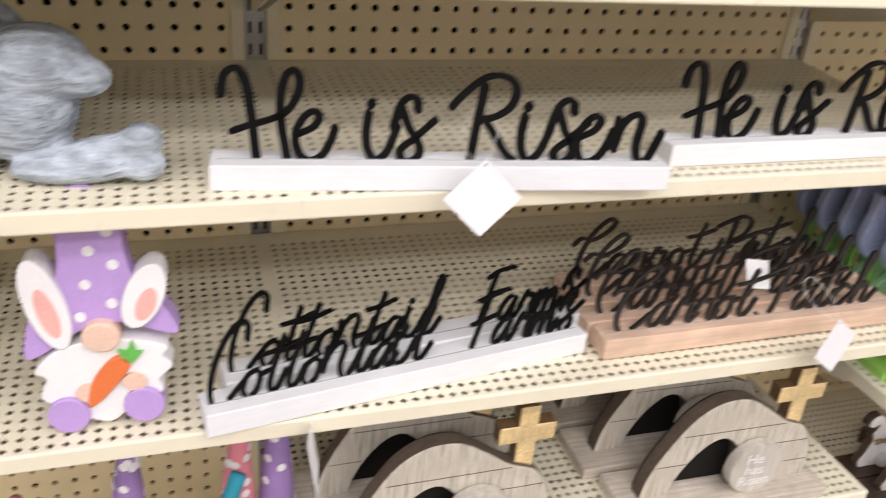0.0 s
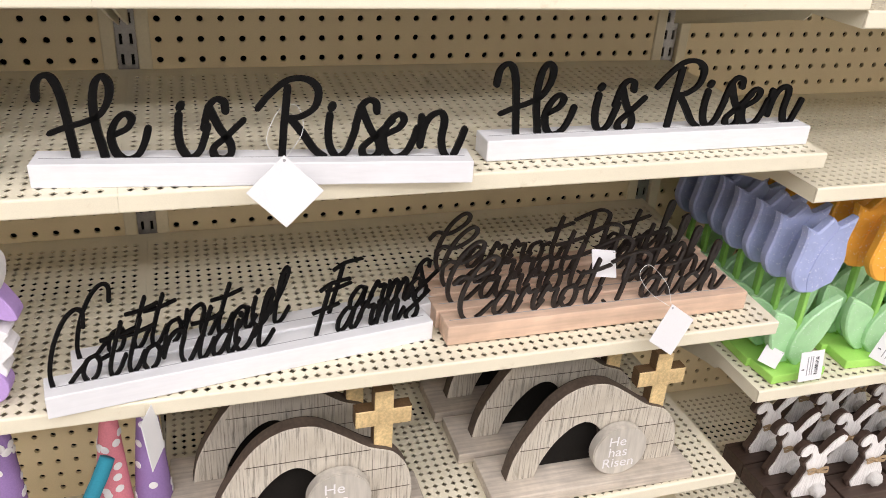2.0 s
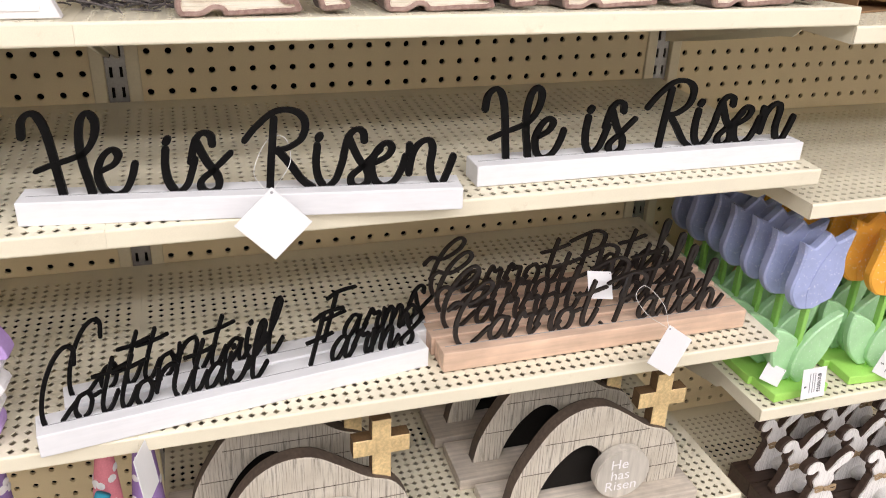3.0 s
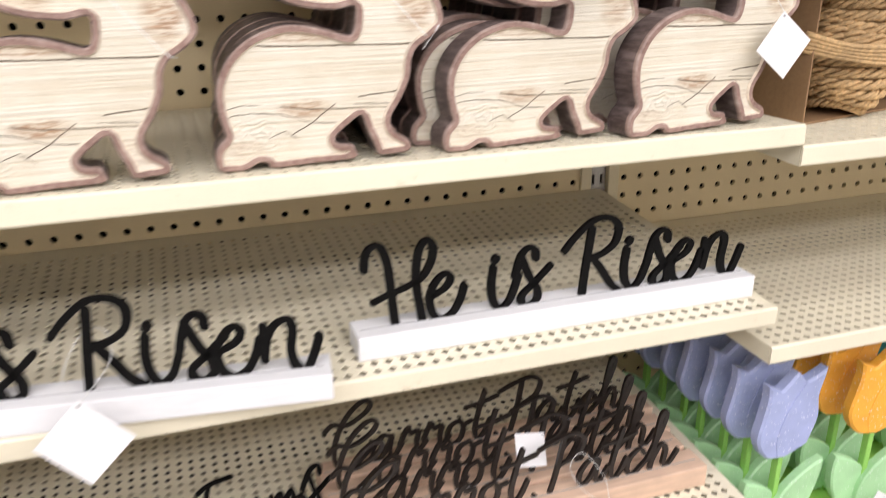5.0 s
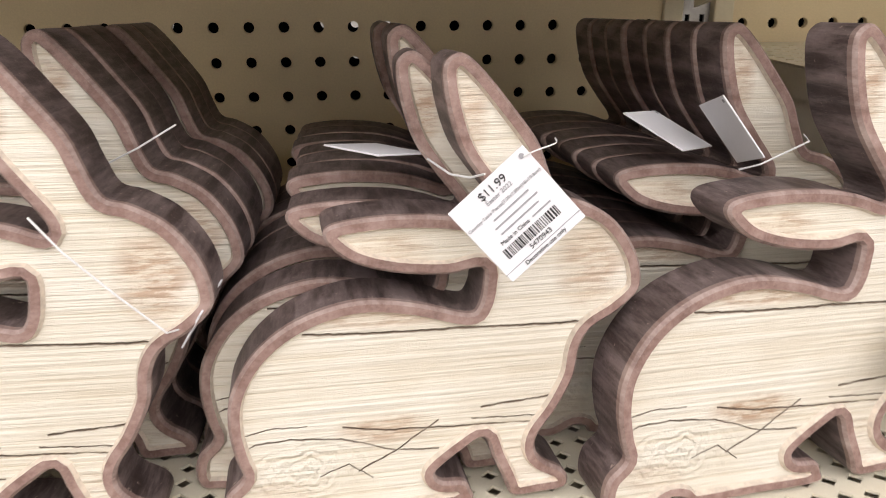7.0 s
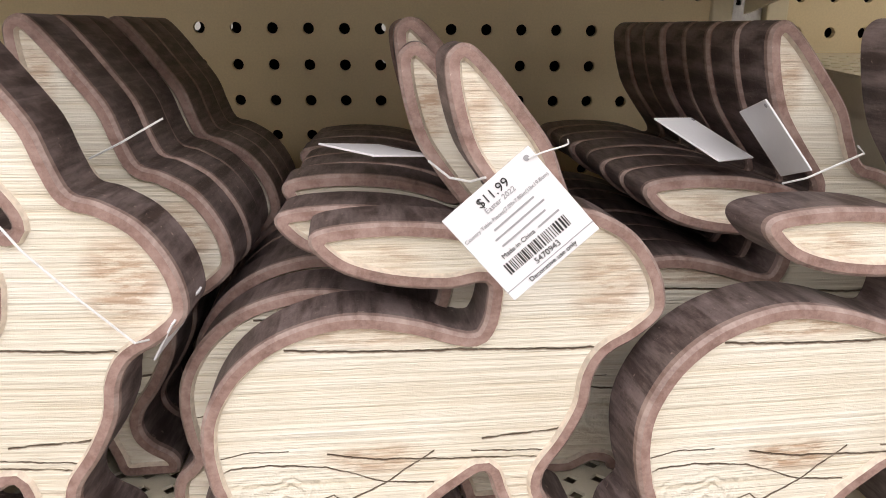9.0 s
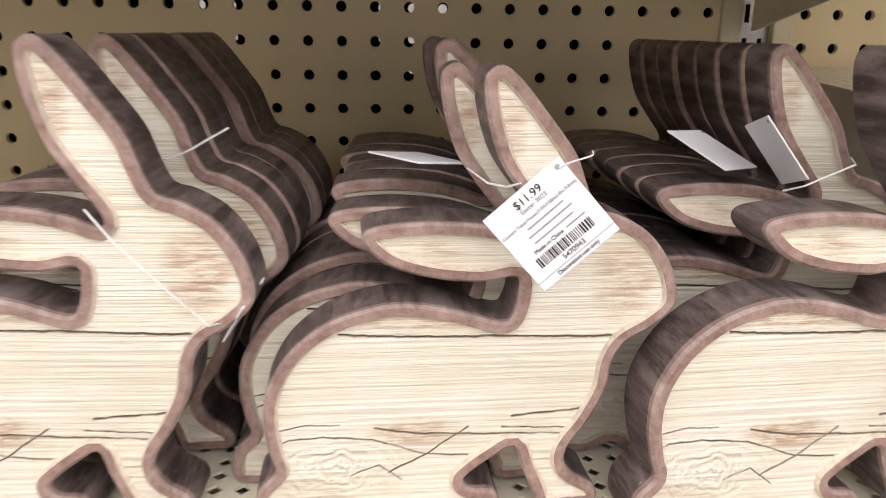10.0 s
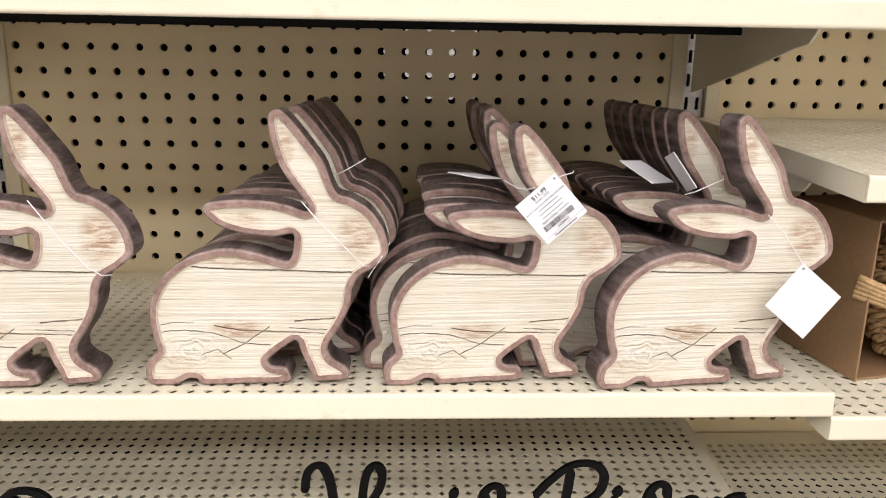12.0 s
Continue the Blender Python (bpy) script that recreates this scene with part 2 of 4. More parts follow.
def rim_brown(name, low, middle, high):
    """Brown cast resin with dusty, rubbed highlights."""
    m, nt, bsdf = material(name)
    co = nt.nodes.new("ShaderNodeTexCoord").outputs["Object"]
    dust = noise_tex(nt, co, 55, 6, 0.68, (1, 0.35, 1))
    fine = noise_tex(nt, co, 420, 4, 0.65)
    col = ramp(nt, dust, [(0.28, low), (0.5, middle), (0.75, high)])
    streaks = ramp(nt, noise_tex(nt, co, 190, 5, 0.7, (1, 0.12, 1)), [(0.42, (0, 0, 0)), (0.66, (0.5, 0.5, 0.5))])
    col = mix(nt, streaks, col, high)
    nicks = ramp(nt, noise_tex(nt, co, 300, 5, 0.75), [(0.63, (0, 0, 0)), (0.71, (0.75, 0.75, 0.75))])
    col = mix(nt, nicks, col, (0.56, 0.43, 0.36))
    link(nt, col, bsdf.inputs["Base Color"])
    bsdf.inputs["Roughness"].default_value = 0.5
    bump(nt, bsdf, fine, 0.35, 0.0007)
    return m


def grey_planks(name, dark, light, warm):
    """Weathered grey boards with upright streaks and level joints."""
    m, nt, bsdf = material(name)
    co = nt.nodes.new("ShaderNodeTexCoord").outputs["Object"]
    streak = noise_tex(nt, co, 420, 5, 0.68, (1, 1, 0.035))
    patch = noise_tex(nt, co, 20, 5, 0.6)
    col = ramp(nt, streak, [(0.32, dark), (0.5, light), (0.7, tone(light, 1.15))])
    col = mix(nt, ramp(nt, patch, [(0.4, (0, 0, 0)), (0.7, (0.6, 0.6, 0.6))]), col, warm)
    link(nt, col, bsdf.inputs["Base Color"])
    bsdf.inputs["Roughness"].default_value = 0.7
    bump(nt, bsdf, streak, 0.5, 0.001)
    return m


FACE = plank_face()
RIM = rim_brown("pinkish_brown_rim", (0.105, 0.055, 0.042), (0.245, 0.150, 0.122), (0.44, 0.32, 0.275))
SIDE = rim_brown("dusty_brown_side", (0.015, 0.010, 0.008), (0.074, 0.051, 0.045), (0.33, 0.26, 0.245))
WORNLIT = rim_brown("worn_lit_outer_edge", (0.13, 0.08, 0.064), (0.27, 0.185, 0.158), (0.50, 0.40, 0.35))
EDGE = painted("pale_inner_line", (0.74, 0.64, 0.52), rough=0.6, spread=0.25, fine=300)
TOMBW = grey_planks("weathered_grey_boards", (0.085, 0.072, 0.055), (0.58, 0.535, 0.45), (0.44, 0.385, 0.30))
TOMBB = painted("weathered_base_board", (0.64, 0.565, 0.47), rough=0.7, spread=0.25, fine=170, coarse=22, relief=0.4, stretch=(0.06, 1, 1))
TOMBE = painted("brown_grey_cut_edge", (0.13, 0.095, 0.07), rough=0.75, spread=0.3, fine=160, relief=0.4)
GOLDE = painted("dull_gold_edge", (0.22, 0.13, 0.06), rough=0.6, spread=0.3, metallic=0.2)
STONEW = painted("washed_grey_disc", (0.58, 0.54, 0.47), rough=0.7, spread=0.2, fine=120, relief=0.4, stretch=(1, 1, 0.1))
BUNNYW = grey_planks("whitewashed_ribbed_wood", (0.45, 0.42, 0.40), (0.84, 0.82, 0.79), (0.86, 0.84, 0.81))


# ---- mesh helpers ----
def finish(name, bm, mat, parent=None, label="", smooth=False, edge=None):
    """Links the bmesh as one object; edge: another material for the cut sides of a flat cut-out."""
    me = bpy.data.meshes.new(name)
    bmesh.ops.recalc_face_normals(bm, faces=bm.faces)
    bm.to_mesh(me)
    bm.free()
    me.materials.append(mat)
    if edge:
        me.materials.append(edge)
        for p in me.polygons:
            p.material_index = int(abs(p.normal.y) < 0.5)
    if smooth:
        me.shade_smooth()
    ob = new(name, me)
    ob.parent = parent
    if label:
        tagged(ob, label)
    return ob


def raw(name, verts, faces, mat, parent=None, label="", smooth=False):
    me = bpy.data.meshes.new(name)
    me.from_pydata(verts, [], faces)
    if len(verts) > 5000:
        bm = bmesh.new()
        bm.from_mesh(me)
        bmesh.ops.remove_doubles(bm, verts=bm.verts[:], dist=1e-5)
        bm.to_mesh(me)
        bm.free()
    me.materials.append(mat)
    if smooth:
        me.shade_smooth()
    ob = new(name, me)
    ob.parent = parent
    if label:
        tagged(ob, label)
    return ob


def thing(name, m, label, category, group="", kind=""):
    ob = new(name)
    ob.empty_display_size = 0.02
    ob.matrix_basis = m
    return tagged(ob, label, category, group, kind)


def box(x0, x1, y0, y1, z0, z1, bevel=0.0, seg=2):
    bm = bmesh.new()
    m = Matrix.LocRotScale(((x0 + x1) / 2, (y0 + y1) / 2, (z0 + z1) / 2), None, (x1 - x0, y1 - y0, z1 - z0))
    bmesh.ops.create_cube(bm, size=1, matrix=m)
    if bevel:
        bmesh.ops.bevel(bm, geom=bm.edges[:], offset=bevel, segments=seg, profile=0.5, affect="EDGES")
    return bm


def spline(pts, n=6, closed=False):
    """A smooth line through the points."""
    p = [Vector(q) for q in pts]
    k = len(p)
    out = []
    for i in range(k if closed else k - 1):
        a = p[(i - 1) % k] if closed or i else p[0] * 2 - p[1]
        b, c = p[i], p[(i + 1) % k]
        d = p[(i + 2) % k] if closed or i + 2 < k else c * 2 - b
        for j in range(n):
            t = j / n
            out.append(0.5 * (2 * b + (c - a) * t + (2 * a - 5 * b + 4 * c - d) * t * t + (3 * b - a - 3 * c + d) * t ** 3))
    if not closed:
        out.append(p[-1])
    return out


def prism(outline, y0, y1, bevel=0.0008):
    """A flat cut-out of the outline (x, z), from y0 (front) to y1 (back)."""
    bm = bmesh.new()
    vs = [bm.verts.new((p[0], y0, p[1])) for p in outline]
    f = bm.faces.new(vs)
    r = bmesh.ops.extrude_face_region(bm, geom=[f])
    moved = [v for v in r["geom"] if isinstance(v, bmesh.types.BMVert)]
    bmesh.ops.translate(bm, verts=moved, vec=(0, y1 - y0, 0))
    if bevel:
        edges = [e for e in bm.edges if all(abs(v.co.y - y0) < 1e-6 for v in e.verts)]
        bmesh.ops.bevel(bm, geom=edges, offset=bevel, segments=1, affect="EDGES")
    return bm


def tube(points, radius, sides=6):
    """A round strand along the points."""
    bm = bmesh.new()
    rings = []
    pts = [Vector(p) for p in points]
    for i, p in enumerate(pts):
        d = (pts[min(i + 1, len(pts) - 1)] - pts[max(i - 1, 0)]).normalized()
        side = d.cross(Vector((0.31, 0.17, 0.93)))
        side = side.normalized() if side.length > 1e-4 else Vector((1, 0, 0))
        up = side.cross(d)
        r = radius[i] if isinstance(radius, (list, tuple)) else radius
        rings.append([bm.verts.new(p + (side * math.cos(a) + up * math.sin(a)) * r) for a in [2 * math.pi * k / sides for k in range(sides)]])
    for a, b in zip(rings, rings[1:]):
        for k in range(sides):
            bm.faces.new((a[k], a[(k + 1) % sides], b[(k + 1) % sides], b[k]))
    bm.faces.new(rings[0])
    bm.faces.new(rings[-1])
    return bm


def ellipsoid(bm, c, r, turn=(0, 0, 0), sub=3):
    m = Matrix.LocRotScale(c, Euler([radians(a) for a in turn]), r)
    bmesh.ops.create_icosphere(bm, subdivisions=sub, radius=1, matrix=m)


def wording(text, size, mat, parent, x, y, z, name="lettering", turn=0.0, align="CENTER"):
    """Raised print that faces -y."""
    cu = bpy.data.curves.new(name, "FONT")
    cu.body, cu.size, cu.align_x, cu.align_y, cu.extrude = text, size, align, "CENTER", 0.00008
    tmp = bpy.data.objects.new(name, cu)
    scene.collection.objects.link(tmp)
    me = bpy.data.meshes.new_from_object(tmp.evaluated_get(bpy.context.evaluated_depsgraph_get()))
    bpy.data.objects.remove(tmp)
    me.materials.clear()
    me.materials.append(mat)
    ob = new(name, me)
    ob.parent = parent
    ob.matrix_basis = pose(x, y, z, 0, turn, 0) @ pose(0, 0, 0, 90, 0, 0)
    return ob


def perforated(x0, z0, cols, rows, cw, ch, hole, thick):
    """Verts and faces of a sheet in x, z (front at y = 0) with one hole to a cell; hole: its outline round the cell's middle, anticlockwise."""
    n = len(hole)
    verts, faces = [], []
    corners = ((cw / 2, ch / 2), (-cw / 2, ch / 2), (-cw / 2, -ch / 2), (cw / 2, -ch / 2))

    for r in range(rows):
        cz = z0 + (r + 0.5) * ch
        for c in range(cols):
            cx = x0 + (c + 0.5) * cw
            b = len(verts)
            verts += [(cx + p, 0, cz + q) for p, q in corners]
            verts += [(cx + p, 0, cz + q) for p, q in hole]
            verts += [(cx + p, thick, cz + q) for p, q in hole]
            for k in range(n):
                h, h2 = b + 4 + k, b + 4 + (k + 1) % n
                a1 = math.atan2(hole[(k + 1) % n][1], hole[(k + 1) % n][0])
                q1, q2 = (int((a1 + e) % (2 * math.pi) // (math.pi / 2)) % 4 for e in (-1e-5, 1e-5))
                faces.append((h, h2, b + q1))
                if q2 != q1:
                    faces.append((b + q1, h2, b + q2))
                faces.append((h, h + n, h2 + n, h2))
    return verts, faces


def ring(radius, n, start=0.0):
    return [(radius * math.cos(start + 2 * math.pi * k / n), radius * math.sin(start + 2 * math.pi * k / n)) for k in range(n)]

# ---- structure: aisle, floor, ceiling ----
def slab(name, x0, x1, y0, y1, z0, z1, mat, label, category="wall"):
    return tagged(finish(name, box(x0, x1, y0, y1, z0, z1), mat), label, category, kind="structure")


slab("floor", -6, 7, -4.2, 4, -0.1, 0, FLOORM, "pale speckled vinyl store floor", "floor")
slab("ceiling", -6, 7, -4.2, 4, 3.7, 3.8, CEILM, "white tiled store ceiling", "ceiling")
# unseen wall; closes the aisle and bounces lamp light onto the shelves
slab("bounce_wall_south", -6, 7, -4.3, -4.2, 0, 3.7, WALLM, "unseen plain pale wall added behind the aisle to bounce light")
slab("wall_north", -6, 7, 4, 4.1, 0, 3.7, WALLM, "plain pale store wall past the shelving")
slab("wall_west", -6.1, -6, -4.2, 4, 0, 3.7, WALLM, "plain pale store wall at the aisle end")
slab("wall_east", 7, 7.1, -4.2, 4, 0, 3.7, WALLM, "plain pale store wall at the aisle end")

PITCH, INCH = 0.762, 0.0254
LEFT = -0.0381
TOP, BOTTOM = 1.72 + 18.5 * INCH, 1.72 - 46.5 * INCH
SLOT = [(0.0019, 0), (0.0019, 0.0068), (0, 0.0068), (-0.0019, 0.0068), (-0.0019, 0), (-0.0019, -0.0068), (0, -0.0068), (0.0019, -0.0068)]

# pegboard backs, both sides of the run
pv, pf = perforated(-0.5 * INCH, BOTTOM, 28, 65, INCH, INCH, ring(0.0041, 12), 0.005)
first = None
for bay in (-1, 0, 1):
    if first is None:
        first = raw("pegboard", pv, pf, PEG)
        ob = first
    else:
        ob = new("pegboard", first.data)
    ob.location = (bay * PITCH, 0, 0)
    tagged(ob, "cream pegboard back panel with rows of round holes", "pegboard", kind="structure")

# far side of the run: bare pegboard in one place, added solid sheets elsewhere, near-black as cavity shade
px0, pz0 = 10.5 * INCH, 1.72 - 3.5 * INCH
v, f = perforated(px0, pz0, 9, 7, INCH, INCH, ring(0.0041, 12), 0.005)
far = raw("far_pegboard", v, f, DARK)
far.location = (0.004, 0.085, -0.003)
tagged(far, "far-side pegboard coloured near-black as cavity shade", "pegboard", kind="structure")
px1, pz1 = px0 + 9 * INCH, pz0 + 7 * INCH
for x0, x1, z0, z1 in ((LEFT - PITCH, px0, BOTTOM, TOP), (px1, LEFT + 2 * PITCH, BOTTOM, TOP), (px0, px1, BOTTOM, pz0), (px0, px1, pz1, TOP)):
    slab("far_shade_sheet", x0 + 0.004, x1 + 0.004, 0.085, 0.092, z0 - 0.003, z1 - 0.003, DARK, "near-black sheet added behind the pegboard as cavity shade", "panel")


def upright(x):
    """A slotted steel post between two folded cream strips."""
    t = thing("upright", pose(x, 0, 0), "slotted grey steel upright between cream trim strips", "shelf upright", "uprights of the shelving", "structure")
    v, f = perforated(-0.012, BOTTOM, 2, 65, 0.012, INCH, SLOT, 0.003)
    raw("slotted_post", [(a, b + 0.004, c) for a, b, c in v], f, STEEL, t)
    for s in (-1, 1):
        a, b = sorted((s * 0.0125, s * 0.0285))
        finish("trim_strip", box(a, b, -0.004, 0.01, BOTTOM, TOP, 0.0015), TRIM, t)
    # near-black block paints the dark seen through the slots
    finish("slot_shade_core", box(-0.012, 0.012, 0.022, 0.075, BOTTOM, TOP), DARK, t)
    return t


for bay in (-1, 0, 1, 2):
    upright(LEFT + bay * PITCH)
# unseen cap, added so light enters the cavity only through the holes
slab("gondola_light_stop", LEFT - PITCH, LEFT + 2 * PITCH, -0.01, 0.1, TOP, TOP + 0.02, TRIM, "unseen cream cap added to keep light out of the cavity", "shelving")
slab("gondola_foot", LEFT - PITCH, LEFT + 2 * PITCH, 0.0, 0.09, 0.0, BOTTOM, TRIM, "cream lower back panel of the shelving", "shelving")

# ---- shelves ----
WIDE, DEEP, CELL, BACK, NEAR = 0.7618, 0.362, 0.0127, -0.02515, -0.35535
hv, hf = perforated(0.0045, NEAR, 59, 26, CELL, CELL, ring(0.0042, 4), 0.0014)
deck_mesh = None


def shelf(bay, z, lift=0.0):
    """A perforated cream shelf; lift: by how much its front stands higher than its back."""
    global deck_mesh
    t = thing("shelf", pose(LEFT + bay * PITCH + 0.0001, -0.004, z, -math.degrees(math.atan(lift / DEEP))), "cream enamelled steel shelf with diamond perforations", "shelf", "shelves of the display")
    if deck_mesh is None:
        deck_mesh = raw("deck", [(a, c, -b) for a, b, c in hv], hf, CREAM, t).data
    else:
        new("deck", deck_mesh).parent = t
    x1, yb = WIDE, NEAR
    front = -DEEP + 0.004
    for n, b in (("deck_edge", box(0, x1, BACK, 0, -0.0012, 0)), ("deck_edge", box(0, 0.0045, yb, BACK, -0.0012, 0)), ("deck_edge", box(0.0045 + 59 * CELL, x1, yb, BACK, -0.0012, 0))):
        finish(n, b, CREAM, t)
    lip = box(0, x1, front, yb, -0.0195, 0.0002)
    long_edges = [e for e in lip.edges if abs(e.verts[0].co.x - e.verts[1].co.x) > 0.1 and e.verts[0].co.y < front + 0.001]
    bmesh.ops.bevel(lip, geom=long_edges, offset=0.0026, segments=3, profile=0.5, affect="EDGES")
    finish("front_lip", lip, CREAM, t)
    for s in (0, 1):
        a = s * (x1 - 0.0015)
        finish("side_flange", box(a, a + 0.0015, yb + 0.001, -0.01, -0.0195, -0.0014), CREAM, t)
        k = 0.004 if s == 0 else x1 - 0.0065
        arm = spline([(-0.004, -0.002), (-0.12, -0.004), (-0.235, -0.002)], 4) + spline([(-0.262, -0.004), (-0.27, -0.018), (-0.258, -0.03)], 4) + spline([(-0.235, -0.034), (-0.12, -0.062), (-0.004, -0.088)], 4)
        bm = bmesh.new()
        vs = [bm.verts.new((k, p[0], p[1] - 0.001)) for p in arm]
        r = bmesh.ops.extrude_face_region(bm, geom=[bm.faces.new(vs)])
        bmesh.ops.translate(bm, verts=[v for v in r["geom"] if isinstance(v, bmesh.types.BMVert)], vec=(0.0025, 0, 0))
        arm_ob = finish("bracket", bm, CREAM, t)
        rivet = bmesh.new()
        ellipsoid(rivet, (k + (0.003 if s else -0.0005), -0.25, -0.017), (0.0015, 0.004, 0.004), sub=2)
        finish("rivet", rivet, STEEL, arm_ob, "dull steel rivet")
    # pans below the deck, dulled to look shaded through the holes
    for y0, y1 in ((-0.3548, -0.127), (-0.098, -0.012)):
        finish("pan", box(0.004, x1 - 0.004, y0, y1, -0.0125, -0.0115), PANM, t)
    # near-black strip and walls, added to darken two rows of holes
    finish("hole_shade_strip", box(0.004, x1 - 0.004, -0.127, -0.098, -0.0265, -0.0255), HOLESHADE, t)
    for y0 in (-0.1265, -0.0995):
        finish("hole_shade_strip", box(0.004, x1 - 0.004, y0, y0 + 0.001, -0.0255, -0.0025), HOLESHADE, t)
    return t


SHELF_B, LIFT_B = 1.474, 0.0185
SHELF_H, LIFT_H = 1.329, -0.0165
SHELF_C, LIFT_C, SHELF_T = 1.102, -0.017, 0.836
for bay in (-1, 0):
    shelf(bay, 1.771)
    shelf(bay, SHELF_B, LIFT_B)
    shelf(bay, SHELF_H, LIFT_H)
    shelf(bay, SHELF_C, LIFT_C)
shelf(0, SHELF_T)
shelf(-1, 0.66)
SHELF_BR, SHELF_R, SHELF_TUL, SHELF_LOW = 1.4725, 1.269, 0.976, 0.69
# the shelf at 1.86 is unseen, added to shade the bay's back
for z in (1.86, 1.655, SHELF_BR, SHELF_R, SHELF_TUL, SHELF_LOW):
    shelf(1, z)
slab("shelf_base_deck", LEFT, LEFT + PITCH, -0.40, -0.01, 0.0, 0.12, TRIM, "cream base deck of the shelving", "shelving")


def on_b(y):
    return SHELF_B + LIFT_B * (-y - 0.004) / DEEP + 0.0006


def on_h(y):
    return SHELF_H + LIFT_H * (-y - 0.004) / DEEP + 0.0006


def on_c(y):
    return SHELF_C + LIFT_C * (-y - 0.004) / DEEP + 0.0006


# ---- rabbits ----
def rabbit_outline():
    """The seated rabbit's silhouette, in millimetres, run by run from the tail over the ears to the feet."""
    tail = [(11, 0), (3, 1), (0, 8), (2, 18), (9, 26)]
    back = [(7, 35), (5, 50), (7, 65), (16, 81), (30, 93), (47, 100), (63, 102), (82, 99), (102, 93)]
    slot = [(107, 96), (109, 105), (108, 113)]
    low_ear = [(94, 111), (74, 113), (58, 118), (49, 125), (46, 131), (51, 135), (70, 137), (91, 136), (106, 133), (118, 129)]
    high_ear = [(119, 134), (109, 148), (100, 162), (95, 178), (93, 192), (95, 198), (101, 200), (109, 193), (120, 179), (130, 165), (135, 152), (140, 142)]
    head = [(149, 139), (161, 132), (170, 121), (175, 109), (175, 98), (166, 89), (155, 82)]
    chest = [(150, 73), (148, 60), (141, 45), (133, 33), (132, 25), (136, 19), (144, 14), (147, 9), (145, 4)]
    leg = [(134, 3), (122, 3), (118, 12), (113, 24), (109, 34)]
    hind_foot = [(100, 29), (91, 22), (88, 18), (91, 14), (100, 13), (103, 9), (102, 2)]
    belly = [(70, 1), (42, 0), (37, 4), (31, 5), (25, 2), (20, 0)]
    runs = tail + back + slot + low_ear + high_ear + head + chest + leg + hind_foot + belly
    return [p * 0.001 for p in spline([Vector(p) for p in runs], 4, True)]


def inset(line, d):
    """Points d inside a clockwise outline, and for each outline point the kept inner point that belongs to it."""
    n = len(line)
    inner = []
    for i in range(n):
        t = (line[(i + 1) % n] - line[i - 1]).normalized()
        inner.append(line[i] + Vector((t.y, -t.x)) * d)
    a = np.array([tuple(p) for p in line])
    b = np.roll(a, -1, axis=0)
    keep = []
    for i in range(n):
        p = np.array(tuple(inner[i]))
        t = np.clip(((p - a) * (b - a)).sum(1) / ((b - a) ** 2).sum(1), 0, 1)
        if np.min(np.hypot(*(a + (b - a) * t[:, None] - p).T)) > 0.985 * d:
            keep.append(i)
    index, k = [], 0
    for i in range(n):
        while k + 1 < len(keep) and keep[k + 1] <= i:
            k += 1
        index.append(k if keep[k] <= i else len(keep) - 1)
    return [inner[i] for i in keep], index


def rabbit(m, label, thick=0.030):
    t = thing("rabbit_figurine", m, label, "rabbit figurine", "wooden rabbits on the shelf")
    line = rabbit_outline()
    n = len(line)
    bm = bmesh.new()
    back, band = ([bm.verts.new((p.x, y, p.y)) for p in line] for y in (thick, 0.0045))
    for i in range(n):
        bm.faces.new((back[i], back[(i + 1) % n], band[(i + 1) % n], band[i]))
    bm.faces.new(back)
    finish("body", bm, SIDE, t, "dusty dark brown sides")
    # outer edge: worn pale, plus a side band lightened as if lit
    bm = bmesh.new()
    band, outer = ([bm.verts.new((p.x, y, p.y)) for p in line] for y in (0.0045, 0.0016))
    lip = [bm.verts.new((line[i].x + (line[(i + 1) % n] - line[i - 1]).normalized().y * 0.0013, 0.0, line[i].y - (line[(i + 1) % n] - line[i - 1]).normalized().x * 0.0013)) for i in range(n)]
    for a, b in ((band, outer), (outer, lip)):
        for i in range(n):
            bm.faces.new((a[i], a[(i + 1) % n], b[(i + 1) % n], b[i]))
    finish("worn_lit_edge", bm, WORNLIT, t, "rubbed pale outer edge with a side band lightened as if lit")
    bm = bmesh.new()
    near, index = inset(line, 0.0048)
    soft = [line[i] + Vector(((line[(i + 1) % n] - line[i - 1]).normalized().y, -(line[(i + 1) % n] - line[i - 1]).normalized().x)) * 0.0013 for i in range(n)]
    crest = [bm.verts.new((p.x, 0.0, p.y)) for p in soft]
    mid = [bm.verts.new((p.x, 0.0002, p.y)) for p in near]
    for i in range(n):
        j = (i + 1) % n
        p, q = mid[index[i]], mid[index[j]]
        bm.faces.new((crest[i], crest[j], q, p) if p is not q else (crest[i], crest[j], p))
    finish("rim", bm, RIM, t, "rubbed pinkish brown rim")
    bm = bmesh.new()
    hi = [bm.verts.new((p.x, 0.0002, p.y)) for p in near]
    k = len(near)
    centre = [p + (near[i - 1] - near[(i + 1) % k]).normalized().yx * Vector((-1, 1)) * 0.0011 for i, p in enumerate(near)]
    lo = [bm.verts.new((p.x, 0.0028, p.y)) for p in centre]
    for i in range(k):
        bm.faces.new((hi[i], hi[(i + 1) % k], lo[(i + 1) % k], lo[i]))
    finish("inner_edge", bm, EDGE, t, "pale line inside the rim")
    flat = delaunay_2d_cdt([p.copy() for p in near], [], [list(range(k))], 1, 1e-6)
    raw("face", [(p.x, 0.0026, p.y) for p in flat[0]], [tuple(f) for f in flat[2]], FACE, t, "whitewashed wood-grain face with cracks")
    return t


def rabbit_at(x, y, turn=0.0):
    return pose(x, y, on_b(y), -math.degrees(math.atan(LIFT_B / DEEP)), 0, turn)


